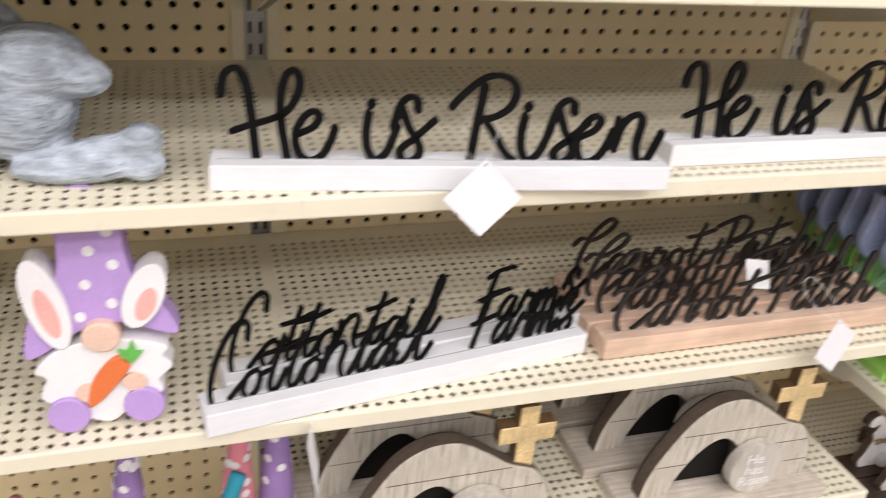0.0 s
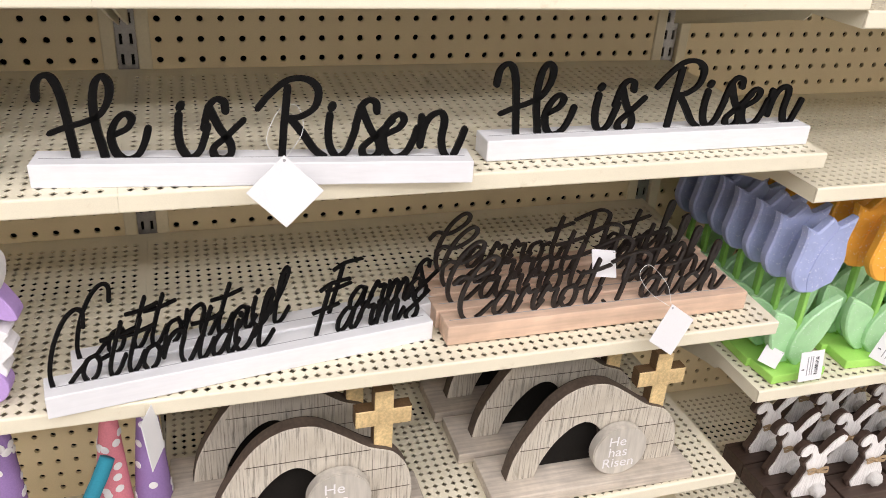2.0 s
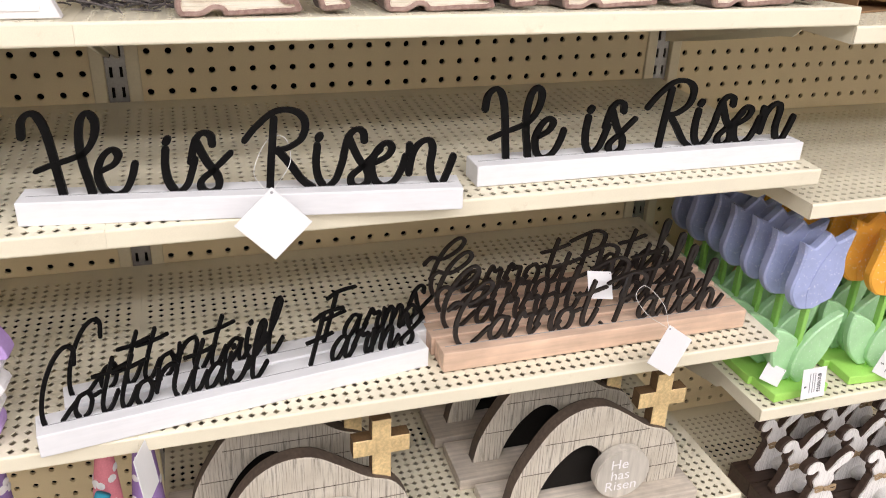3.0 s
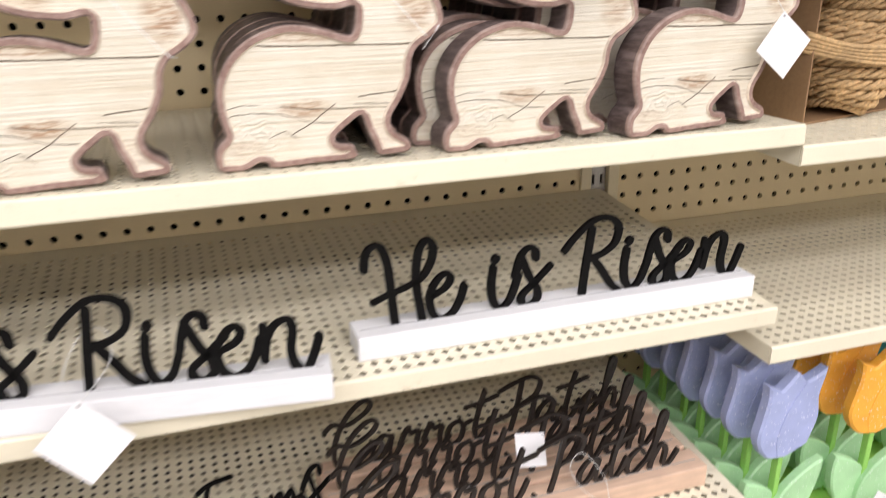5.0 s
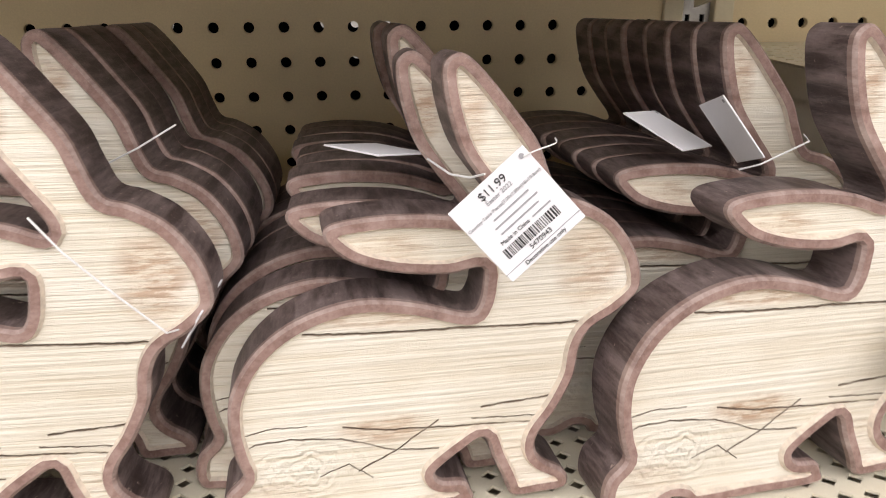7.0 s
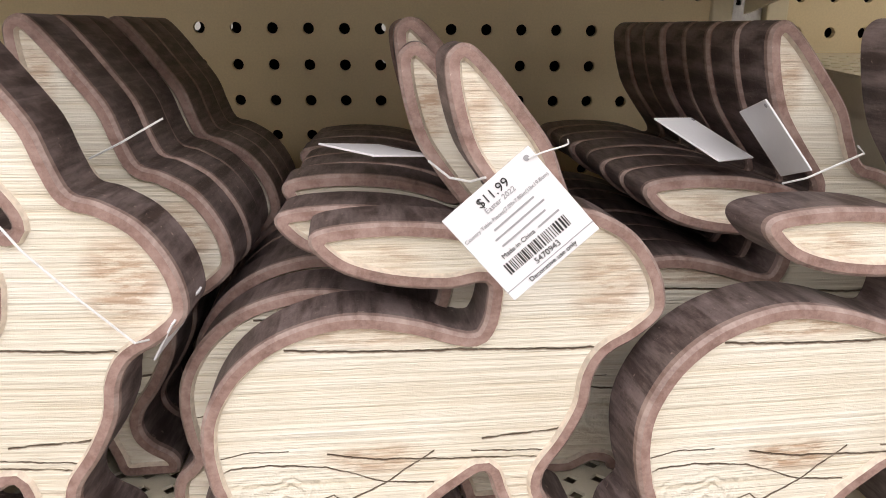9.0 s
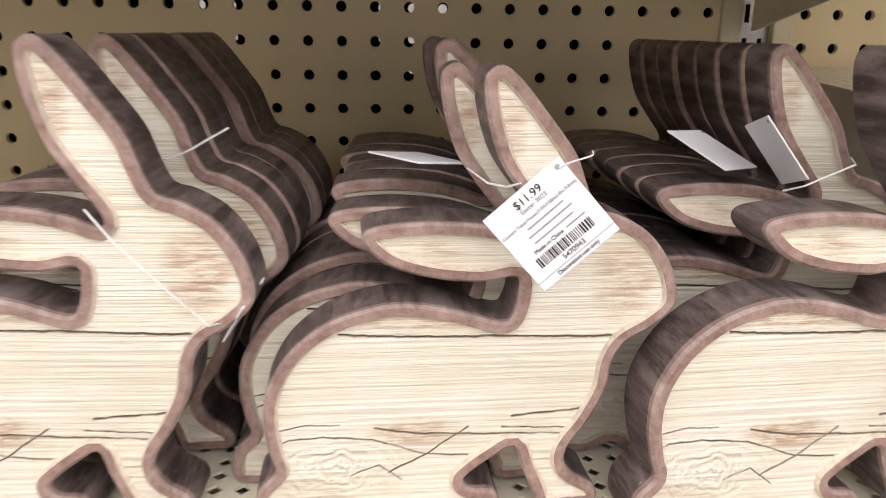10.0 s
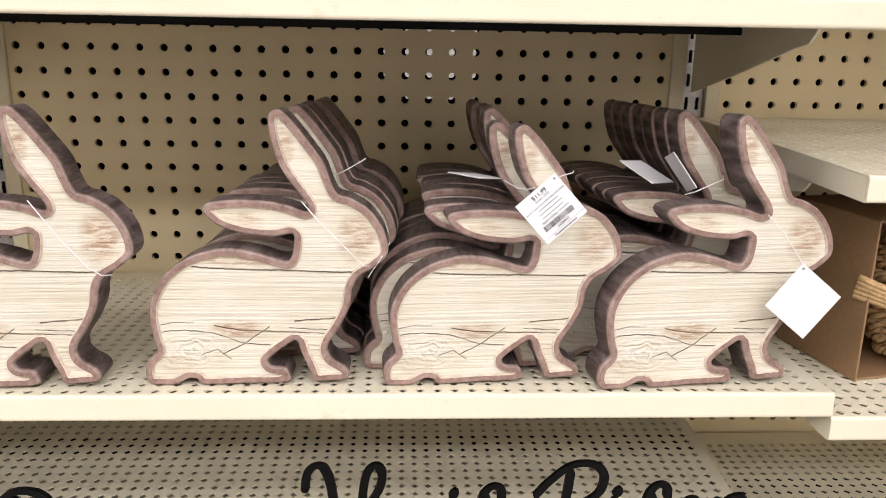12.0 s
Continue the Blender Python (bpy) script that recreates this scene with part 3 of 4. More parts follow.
LONE = "cream wood-grain rabbit with brown rim standing alone"
FRONT = "cream wood-grain rabbit with brown rim at its stack's front"
BEHIND = "cream wood-grain rabbit with brown rim packed in its stack"
rng = random.Random(4)
master = rabbit(rabbit_at(0.040, -0.352, 2), LONE)
STACKS = ((0.218, -0.343, 0.0, 7, 0.006, 0.0008, 0.030), (0.3905, -0.346, 3.5, 8, -0.0135, -0.0010, 0.004), (0.5475, -0.356, 5.5, 8, -0.023, -0.0012, 0.040))
for x, yf, turn, count, drift, creep, gap in STACKS:
    for k in range(count):
        y = yf + k * 0.0310 + (gap if k else 0)
        dx = drift + creep * k + rng.uniform(-0.003, 0.003) if k else 0
        tall = 0.955 if turn == 3.5 and k < 2 else 1.0
        r = copy_thing(master, rabbit_at(x + dx, y, rng.uniform(-1.2, 1.2) if k else turn) @ Matrix.Diagonal((1, 1, tall, 1)))
        tagged(r, BEHIND if k else FRONT)


# ---- price tags ----
def price_tag(m, side, label, printed=False, turn=45.0, loop=None):
    """A square card hung by one corner; loop: the thread's way in the tag's own space."""
    t = thing("price_tag", m, label, "price tag", "paper price tags")
    card = finish("card", box(-side / 2, side / 2, -0.0004, 0.0004, -side / 2, side / 2, 0.0002, 1), PAPER, t)
    card.matrix_basis = pose(0, 0, 0, 0, turn, 0)
    hole = bmesh.new()
    a = radians(turn)
    up = (side * 0.43, side * 0.43) if not printed else (side * 0.42, side * 0.43)
    hx, hz = up[0] * math.cos(a) + up[1] * math.sin(a), -up[0] * math.sin(a) + up[1] * math.cos(a)
    bmesh.ops.create_cone(hole, cap_ends=True, segments=14, radius1=side * 0.028, radius2=side * 0.028, depth=0.0002, matrix=Matrix.Translation((hx, -0.0006, hz)) @ Matrix.Rotation(radians(90), 4, "X"))
    finish("punched_hole", hole, GREYINK, t, "small dark punched hole")
    if loop:
        finish("thread", tube(spline(loop, 6), 0.0003), THREAD, t, "thin white thread")
    if printed:
        s = side
        y = -0.00065
        for text, size, x, z, ink in (("$11.99", 0.125, 0.0, 0.39, INK), ("Easter 2022", 0.07, 0.01, 0.30, GREYINK),
                                      ("Country Table Pieces(7.09x7.80in(18x19.8cm)", 0.051, 0.0, 0.205, GREYINK),
                                      ("Made in China", 0.064, -0.13, -0.115, INK), ("5470943", 0.082, 0.02, -0.345, INK),
                                      ("Decorative use only", 0.066, 0.0, -0.445, INK)):
            wording(text, size * s, ink, card, x * s, y, z * s)
        for x, w, z in ((0.02, 0.46, 0.125), (0.02, 0.56, 0.045), (0.0, 0.50, -0.035), (0.22, 0.24, -0.115)):
            finish("print_line", box((x - w / 2) * s, (x + w / 2) * s, y, y + 0.0002, (z - 0.009) * s, (z + 0.009) * s), GREYINK, card)
        bars = random.Random(7)
        x = -0.36
        while x < 0.34:
            w = bars.choice((0.008, 0.008, 0.014, 0.02))
            finish("barcode_bar", box(x * s, (x + w) * s, y, y + 0.0002, -0.29 * s, -0.175 * s), INK, card)
            x += w + bars.choice((0.009, 0.012, 0.018))
        finish("print_line", box(-s / 2, s / 2, y, y + 0.0002, -0.404 * s, -0.398 * s), GREYINK, card)
    return t


def card_on(centre, along, down):
    """The pose of a card whose width runs along one direction and whose height runs down another."""
    u = Vector(along).normalized()
    w = (Vector(down) - u * Vector(down).dot(u)).normalized()
    return Matrix.Translation(centre) @ Matrix((u, u.cross(w), -w)).transposed().to_4x4()


price_tag(pose(0.505, -0.362, 1.630, -3, 0, 0), 0.0352, "white paper price tag with printed price and barcode", True, -42,
          [(0.0015, -0.0008, 0.021), (0.006, -0.001, 0.023), (0.014, 0.004, 0.0245), (0.0165, 0.014, 0.0248)])
price_tag(pose(0.694, -0.353, 1.561, -3, 0, 2), 0.0405, "blank white paper tag hung on the rabbit's neck", False, -51,
          [(-0.003, -0.001, 0.027), (-0.014, 0.004, 0.045), (-0.028, 0.009, 0.062)])
price_tag(pose(0.105, -0.393, 1.319, -4, 0, -4), 0.0485, "blank white paper tag hung over a white block", False, -45,
          [(-0.004, 0.0, 0.03), (-0.014, 0.03, 0.04), (0.0, 0.045, 0.065), (0.016, 0.046, 0.066), (0.019, 0.035, 0.046), (0.001, -0.001, 0.031)])
price_tag(pose(0.549, -0.384, 1.110, -4, 0, 14), 0.0505, "blank white paper tag hung over the shelf edge", False, -53,
          [(-0.010, 0.0, 0.034), (-0.022, 0.02, 0.045), (-0.022, 0.04, 0.06), (-0.002, 0.045, 0.066), (0.004, 0.02, 0.05), (-0.008, -0.001, 0.035)])
price_tag(card_on((0.616, -0.292, 1.644), (-0.004, -0.033, 0.010), (0.018, 0.0, -0.028)), 0.032, "white printed tag standing among the rabbits' ears", False, 0)
price_tag(card_on((0.459, -0.298, 1.641), (0.020, -0.021, 0.0), (0.018, 0.021, -0.004)), 0.031, "white tag lying flat across the rabbit's ear", False, 0)
price_tag(card_on((0.597, -0.268, 1.640), (0.021, 0.020, -0.003), (0.022, -0.020, -0.013)), 0.034, "white tag lying between rabbits in the stack", False, 0)
price_tag(card_on((0.387, -0.326, 1.583), (0.006, 0.020, 0.006), (-0.012, 0.004, -0.020)), 0.022, "white tag turned edge-on below the rabbit's chin", False, 0)


def thread(points, label):
    return tagged(finish("tag_thread", tube([Vector(p) for p in points], 0.00045), THREAD), label, "thread", "tag threads")


thread([(0.334, -0.342, 1.6295), (0.345, -0.346, 1.6175), (0.362, -0.346, 1.5995), (0.377, -0.344, 1.5835), (0.381, -0.336, 1.5815)], "thin white thread tied across the rabbit's chest")
thread([(0.152, -0.350, 1.6305), (0.172, -0.3545, 1.6055), (0.189, -0.3535, 1.5845), (0.196, -0.349, 1.5775), (0.200, -0.341, 1.5755)], "thin white thread tied across the lone rabbit")
thread([(0.346, -0.280, 1.634), (0.360, -0.2835, 1.641), (0.376, -0.280, 1.650)], "thin white thread on the second rabbit's ear")
thread([(0.478, -0.318, 1.641), (0.484, -0.340, 1.640), (0.490, -0.350, 1.641), (0.494, -0.357, 1.644)], "thin white thread knotted beside the rabbit's ear")
thread([(0.618, -0.30, 1.628), (0.623, -0.308, 1.632), (0.643, -0.31, 1.642), (0.646, -0.30, 1.643)], "thin white thread behind the rabbit's ear")

price_tag(card_on((-0.032, -0.384, 1.060), (0.006, 0.030, -0.006), (0.010, 0.0, -0.06)), 0.052, "white paper tag hung edge-on below the block", False, 0)
price_tag(pose(0.500, -0.292, 1.155, -35, 0, 8), 0.034, "white card tag caught among the dark lettering", False, 12)

# ---- scripted signs ----
STROKES = {}
STROKES["H"] = [[(0.12, 1.62), (0.18, 2.0), (0.36, 2.2), (0.56, 2.15), (0.70, 1.8), (0.78, 1.2), (0.83, 0.6), (0.89, -0.05)],
                [(0.34, 0.72), (0.76, 0.88), (1.22, 1.02), (1.6, 1.22), (1.85, 1.62), (1.9, 2.02), (1.74, 2.2), (1.56, 2.0), (1.46, 1.5), (1.47, 0.9), (1.55, 0.4), (1.61, -0.05)]]
STROKES["e"] = [[(0.13, 0.68), (0.45, 0.85), (0.58, 1.1), (0.42, 1.23), (0.18, 1.03), (0.02, 0.63), (0.1, 0.18), (0.35, 0), (0.65, 0.13), (0.85, 0.48), (0.96, 0.83)]]
STROKES["i"] = [[(0.09, 1.42), (0.12, 1.46)], [(0.05, 1.2), (0, 0.75), (0.05, 0.3), (0.25, 0.03), (0.5, 0.2), (0.65, 0.55), (0.76, 0.9)]]
STROKES["s"] = [[(0, 0.85), (0.15, 1.4), (0.35, 1.62), (0.55, 1.55), (0.58, 1.32)], [(0.16, 1.42), (0.4, 0.85), (0.65, 0.45), (0.66, 0.15), (0.48, 0.0), (0.25, 0.05), (0.22, 0.3), (0.55, 0.6), (1.02, 1.05)]]
STROKES["R"] = [[(0.78, 1.95), (0.72, 1.4), (0.65, 0.8), (0.58, 0.0)], [(0, 1.4), (0.3, 1.75), (0.8, 2.15), (1.3, 2.17), (1.58, 1.9), (1.5, 1.45), (1.15, 1.18), (0.8, 1.1)], [(0.85, 1.1), (1.15, 0.7), (1.45, 0.25), (1.75, 0.0)]]
STROKES["n"] = [[(0.02, 1.15), (0, 0.35)], [(0, 0.4), (0.1, 0.9), (0.3, 1.2), (0.55, 1.28), (0.66, 1.05), (0.6, 0.5), (0.7, 0.1), (0.92, 0), (1.1, 0.35), (1.25, 0.8)]]
STROKES["C"] = [[(1.05, 2.0), (1.0, 2.5), (0.72, 2.6), (0.38, 2.2), (0.12, 1.4), (0.06, 0.5), (0.25, -0.1), (0.6, -0.1), (0.95, 0.35), (1.15, 0.6)]]
STROKES["o"] = [[(0.45, 0.9), (0.15, 0.75), (0.05, 0.3), (0.25, 0), (0.5, 0.15), (0.58, 0.6), (0.45, 0.9), (0.6, 0.72), (0.85, 0.8)]]
STROKES["t"] = [[(0.45, 1.9), (0.3, 1.2), (0.2, 0.4), (0.3, 0.02), (0.5, 0.15), (0.7, 0.7)], [(-0.15, 1.38), (0.35, 1.45), (0.9, 1.62)]]
STROKES["a"] = [[(0.62, 0.85), (0.35, 0.92), (0.08, 0.5), (0.12, 0.08), (0.36, 0.12), (0.58, 0.6), (0.66, 0.9), (0.6, 0.3), (0.75, 0.02), (1.0, 0.5)]]
STROKES["l"] = [[(0, 0.5), (0.35, 1.3), (0.52, 2.0), (0.42, 2.2), (0.28, 1.8), (0.2, 0.8), (0.25, 0.1), (0.48, 0.1), (0.75, 0.6)]]
STROKES["F"] = [[(0.55, 1.95), (0.45, 1.2), (0.35, 0.5), (0.25, -0.3)], [(0.2, 1.8), (0.6, 2.02), (1.3, 2.1)], [(0.05, 0.95), (0.5, 1.05), (1.0, 1.18)]]
STROKES["r"] = [[(0, 0.4), (0.2, 0.95), (0.28, 1.02), (0.36, 0.8), (0.6, 0.86), (0.56, 0.4), (0.64, 0.04), (0.9, 0.4)]]
STROKES["m"] = [[(0.05, 0.95), (0.08, 0.1)], [(0.1, 0.4), (0.3, 0.95), (0.45, 0.8), (0.46, 0.1)], [(0.48, 0.4), (0.7, 0.95), (0.85, 0.8), (0.86, 0.1), (1.0, 0.05), (1.2, 0.5)]]
STROKES["K"] = [[(-0.3, 1.5), (-0.05, 1.75), (0.4, 1.65), (0.95, 2.0), (1.1, 2.35), (0.85, 2.45), (0.4, 2.0), (0.08, 1.2), (0.02, 0.45), (0.25, -0.05), (0.65, 0.0), (1.15, 0.55)]]
STROKES["P"] = [[(0.6, 1.95), (0.52, 1.2), (0.42, 0.5), (0.28, -0.1), (0.05, -0.22), (-0.18, 0.02)], [(-0.15, 1.75), (0.3, 1.95), (0.85, 2.1), (1.25, 1.85), (1.1, 1.3), (0.55, 1.0)]]
STROKES["c"] = [[(0.62, 0.72), (0.42, 0.92), (0.12, 0.6), (0.1, 0.15), (0.35, 0), (0.75, 0.45)]]
STROKES["h"] = [[(0, 0.4), (0.36, 1.5), (0.46, 2.1), (0.32, 2.15), (0.22, 1.3), (0.15, 0)], [(0.16, 0.3), (0.42, 0.92), (0.62, 0.7), (0.6, 0.12), (0.82, 0.1), (1.05, 0.55)]]


def ribbon(bm, pts, half, y0, y1):
    """A flat bar of width 2 * half with rounded ends along the points (x, z)."""
    d0, d1 = (pts[0] - pts[1]).normalized(), (pts[-1] - pts[-2]).normalized()
    line = [(pts[0] + d0 * half * k, half * w) for k, w in ((0.95, 0.3), (0.6, 0.8))] + [(p, half) for p in pts] + [(pts[-1] + d1 * half * k, half * w) for k, w in ((0.6, 0.8), (0.95, 0.3))]
    rows = []
    for i, (p, w) in enumerate(line):
        t = (line[min(i + 1, len(line) - 1)][0] - line[max(i - 1, 0)][0]).normalized()
        n = Vector((-t.y, t.x)) * w * (0.66 + 0.40 * max(0.0, -t.y * t.x * 0.6 + abs(t.y) ** 1.5))
        rows.append([bm.verts.new((q.x, y, q.y)) for q, y in ((p + n, y0), (p - n, y0), (p - n, y1), (p + n, y1))])
    for a, b in zip(rows, rows[1:]):
        for k in range(4):
            bm.faces.new((a[k], a[(k + 1) % 4], b[(k + 1) % 4], b[k]))
    bm.faces.new(rows[0])
    bm.faces.new(rows[-1])


def letter(glyph, x, z, sx, sz, half, y0, y1, parent, mat, slant):
    bm = bmesh.new()
    for i, run in enumerate(STROKES[glyph]):
        pts = [Vector((x + p[0] * sx + (p[1] - 0.5) * sz * slant, z + p[1] * sz)) for p in run]
        dot = len(run) == 2 and (pts[1] - pts[0]).length < half * 2
        line = pts if len(run) == 2 else spline(pts, 5)
        ribbon(bm, line, half * (1.25 if dot else 1), y0 - 0.0001 * i, y1 + 0.0001 * i)
    return finish("letter", bm, mat, parent)


def script_sign(m, label, words, base, base_mat, z_text, sx, sz, half, mat=BLACK, slant=0.0):
    """A block with a slot in its top and one cut-out letter after the other standing in it; words: (glyph, x) pairs."""
    t = thing("word_sign", m, label, "word sign", "scripted word signs")
    w, d, h = base
    finish("base", box(0, w, 0, d, 0, h, 0.0012), base_mat, t)
    finish("slot_line", box(0.006, w - 0.006, d / 2 - 0.0030, d / 2 - 0.0019, h - 0.002, h + 0.0002), GREYINK, t, "dark slot in the top of the block")
    for glyph, x in words:
        letter(glyph, x, z_text, sx, sz, half, d / 2 - 0.002, d / 2 + 0.002, t, mat, slant)
    return t


risen = [("H", 0.007), ("e", 0.068), ("i", 0.1265), ("s", 0.149), ("R", 0.1975), ("i", 0.2605), ("s", 0.2855), ("e", 0.3115), ("n", 0.3475)]
sign = script_sign(pose(-0.110, -0.3395, on_h(-0.362), 0, 0, -6.6), "black script sign He is Risen on white block, tagged", risen, (0.398, 0.036, 0.0225), WHITE, 0.0205, 0.0343, 0.0345, 0.0034)
copy = copy_thing(sign, pose(0.3165, -0.3365, on_h(-0.3365), 0, 0, 0.2))
tagged(copy, "black script sign He is Risen on white block")


def spaced(text, start, step, space):
    out, x = [], start
    advance = {"C": 1.12, "K": 1.12, "F": 1.05, "P": 1.15, "m": 1.12, "i": 0.72, "l": 0.6, "t": 0.66, "o": 0.76, "r": 0.74, "c": 0.72, "h": 0.9, "s": 0.8, "n": 1.1, "a": 0.88}
    for ch in text:
        if ch == " ":
            x += space
        else:
            out.append((ch, x))
            x += advance[ch] * step
    return out


COT = spaced("Cottontail", 0.006, 0.0272, 0) + spaced("Farms", 0.2675, 0.0288, 0)
cot = script_sign(pose(-0.125, -0.372, on_c(-0.345), 0, 0, 8.45), "black script sign Cottontail Farms on white block", COT, (0.408, 0.036, 0.025), WHITE, 0.0235, 0.0280, 0.0315, 0.0021, BLACK, 0.16)
copy_thing(cot, pose(-0.104, -0.330, on_c(-0.30), 0, 0, 8.0))
CAR = spaced("Karrot Patch", 0.018, 0.0365, 0.016)
car = script_sign(pose(0.2905, -0.331, on_c(-0.315), 0, 0, 0.6), "black script sign Carrot Patch on brown wood block", CAR, (0.404, 0.034, 0.025), PINEWOOD, 0.0245, 0.0355, 0.0315, 0.0025, BROWNBLACK, 0.06)
for k, (dx, turn) in enumerate(((-0.004, 1.0), (-0.001, 0.6), (0.002, 1.6)), 1):
    copy_thing(car, pose(0.2905 + dx, -0.331 + 0.0352 * k, on_c(-0.315 + 0.0352 * k), 0, 0, turn))

# ---- stone tombs with crosses ----
def tomb(m, label):
    t = thing("tomb_decoration", m, label, "tomb decoration", "wooden tomb decorations")
    finish("base", box(-0.030, 0.285, -0.03, 0.054, 0, 0.018, 0.0015), TOMBB, t, "pale washed wooden base board")
    hill = spline([Vector(p) for p in ((0, 0), (0.009, 0.04), (0.03, 0.083), (0.06, 0.126), (0.095, 0.148), (0.135, 0.149), (0.17, 0.129), (0.205, 0.104), (0.238, 0.09), (0.258, 0.062), (0.266, 0.025), (0.264, 0))], 5)
    door = spline([Vector(p) for p in ((0.142, 0), (0.146, 0.035), (0.139, 0.066), (0.118, 0.086), (0.095, 0.083), (0.07, 0.06), (0.052, 0.03), (0.042, 0))], 5)
    front = finish("hill_front", prism([(p.x, p.y + 0.018) for p in hill + door], 0.0, 0.02, 0.0012), TOMBW, t, "weathered grey wooden hill with arched opening", False, TOMBE)
    for z, x0, x1 in ((0.030, 0.150, 0.262), (0.066, 0.148, 0.254), (0.100, 0.048, 0.208), (0.052, 0.016, 0.060)):
        finish("board_joint", box(x0, x1, -0.0004, 0.002, 0.018 + z - 0.0004, 0.018 + z + 0.0004), DARKWOOD, front)
    finish("hill_back", prism([(p.x * 0.98 + 0.004, p.y * 0.97 + 0.018) for p in hill], 0.021, 0.026, 0), DARK, t, "black panel inside the opening")
    stone = bmesh.new()
    bmesh.ops.create_cone(stone, cap_ends=True, segments=40, radius1=0.042, radius2=0.042, depth=0.016, matrix=Matrix.Translation((0.164, -0.009, 0.0595)) @ Matrix.Rotation(radians(90), 4, "X"))
    bmesh.ops.bevel(stone, geom=[e for e in stone.edges if abs(e.verts[0].co.y - e.verts[1].co.y) < 1e-5], offset=0.0015, segments=2, affect="EDGES")
    disc = finish("rolled_stone", stone, STONEW, t, "round washed wooden stone disc")
    for k, text in enumerate(("He", "has", "Risen")):
        wording(text, 0.0235, PALE, disc, 0.157 + 0.003 * k, -0.0174, 0.078 - 0.019 * k)
    cx, cz, a = 0.226, 0.095, 0.0125
    cross = [(cx - a, cz), (cx + a, cz), (cx + a, cz + 0.052), (cx + 0.037, cz + 0.052), (cx + 0.037, cz + 0.052 + 2 * a), (cx + a, cz + 0.052 + 2 * a), (cx + a, cz + 0.105), (cx - a, cz + 0.105), (cx - a, cz + 0.052 + 2 * a), (cx - 0.037, cz + 0.052 + 2 * a), (cx - 0.037, cz + 0.052), (cx - a, cz + 0.052)]
    finish("cross", prism([(p[0], p[1]) for p in cross], 0.008, 0.026, 0.001), GOLD, t, "gold leaf wooden cross", False, GOLDE)
    return t


TOMBL = "weathered grey wooden tomb with gold cross and rolled stone"
z = SHELF_T + 0.0006
tomb_a = tomb(pose(0.390, -0.322, z, 0, 0, -1), TOMBL)
tomb_a.scale = (0.93, 1.0, 0.94)
copy_thing(tomb_a, pose(0.374, -0.228, z, 0, 0, -1))
copy_thing(tomb_a, pose(0.366, -0.134, z, 0, 0, 0))
copy_thing(tomb_a, pose(0.012, -0.326, z, 0, 0, 0))
copy_thing(tomb_a, pose(-0.004, -0.232, z, 0, 0, 0))

# ---- tulips ----
def tulip(m, label, petal_mat):
    t = thing("wooden_tulip", m, label, "tulip decoration", "wooden tulips on the shelf")
    finish("base", box(-0.045, 0.045, -0.028, 0.028, 0, 0.013, 0.0015), TULIPBASE, t, "lime green square base")
    finish("stem", box(-0.0035, 0.0035, -0.005, 0.005, 0.012, 0.150, 0.0012), TULIPSTEM, t)
    for s, lean, tall, wide, y in ((1, 0.058, 0.100, 0.024, -0.012), (-1, 0.042, 0.086, 0.025, -0.004)):
        outline = []
        for k in range(24):
            u = k / 24 * 2
            v = u if u <= 1 else 2 - u
            mid = Vector((s * lean * v ** 1.4, 0.012 + tall * v))
            n = Vector((tall, -s * lean)).normalized()
            outline.append(mid + n * wide * (math.sin(math.pi * min(1, v * 0.93 + 0.07)) ** 0.8) * (1 if u <= 1 else -1))
        finish("leaf", prism(outline, y, y + 0.011, 0.002), TULIPLEAF, t, "green glittered wooden leaf", False)
    cup = spline([Vector(p) for p in ((0.0, 0.128), (-0.028, 0.134), (-0.044, 0.160), (-0.040, 0.190), (-0.036, 0.215), (-0.038, 0.232))], 5)
    cup += spline([Vector(p) for p in ((-0.030, 0.229), (-0.020, 0.224), (-0.012, 0.229), (0.002, 0.243))], 4)
    cup += spline([Vector(p) for p in ((0.008, 0.238), (0.016, 0.229), (0.026, 0.231), (0.046, 0.240))], 4)
    cup += spline([Vector(p) for p in ((0.044, 0.230), (0.039, 0.205), (0.043, 0.175), (0.032, 0.140))], 5)
    bloom = finish("bloom", prism([(p.x * 0.94, p.y * 0.94 + 0.006) for p in cup], -0.010, 0.003, 0.0025), petal_mat, t, "glittered wooden tulip bloom", False)
    seam = spline([Vector(p) for p in ((-0.012, 0.133), (-0.016, 0.160), (-0.006, 0.195), (0.014, 0.227))], 5)
    bm = bmesh.new()
    ribbon(bm, [Vector((p.x * 0.94, p.y * 0.94 + 0.006)) for p in seam], 0.0007, -0.0107, -0.009)
    finish("petal_seam", bm, petal_mat, bloom)
    return t


TUL = SHELF_TUL + 0.0006
blue = tulip(pose(0.792, -0.322, TUL, 0, 0, 3), "lavender blue glitter tulip on green base, tagged", TULIPBLUE)
for k in range(1, 7):
    r = copy_thing(blue, pose(0.786 + rng.uniform(-0.004, 0.004), -0.322 + 0.043 * k, TUL, 0, 0, rng.uniform(-4, 4)))
    tagged(r, "lavender blue glitter tulip standing in its row")
amber = tulip(pose(0.925, -0.318, TUL, 0, 0, -4), "orange glitter tulip on green base, tagged", TULIPGOLD)
for k in range(1, 6):
    r = copy_thing(amber, pose(0.918 + rng.uniform(-0.004, 0.004), -0.318 + 0.045 * k, TUL, 0, 0, rng.uniform(-4, 4)))
    tagged(r, "orange glitter tulip standing in its row")
deepteal = tulip(pose(1.065, -0.26, TUL), "dark teal glitter tulip on green base", TULIPTEAL)
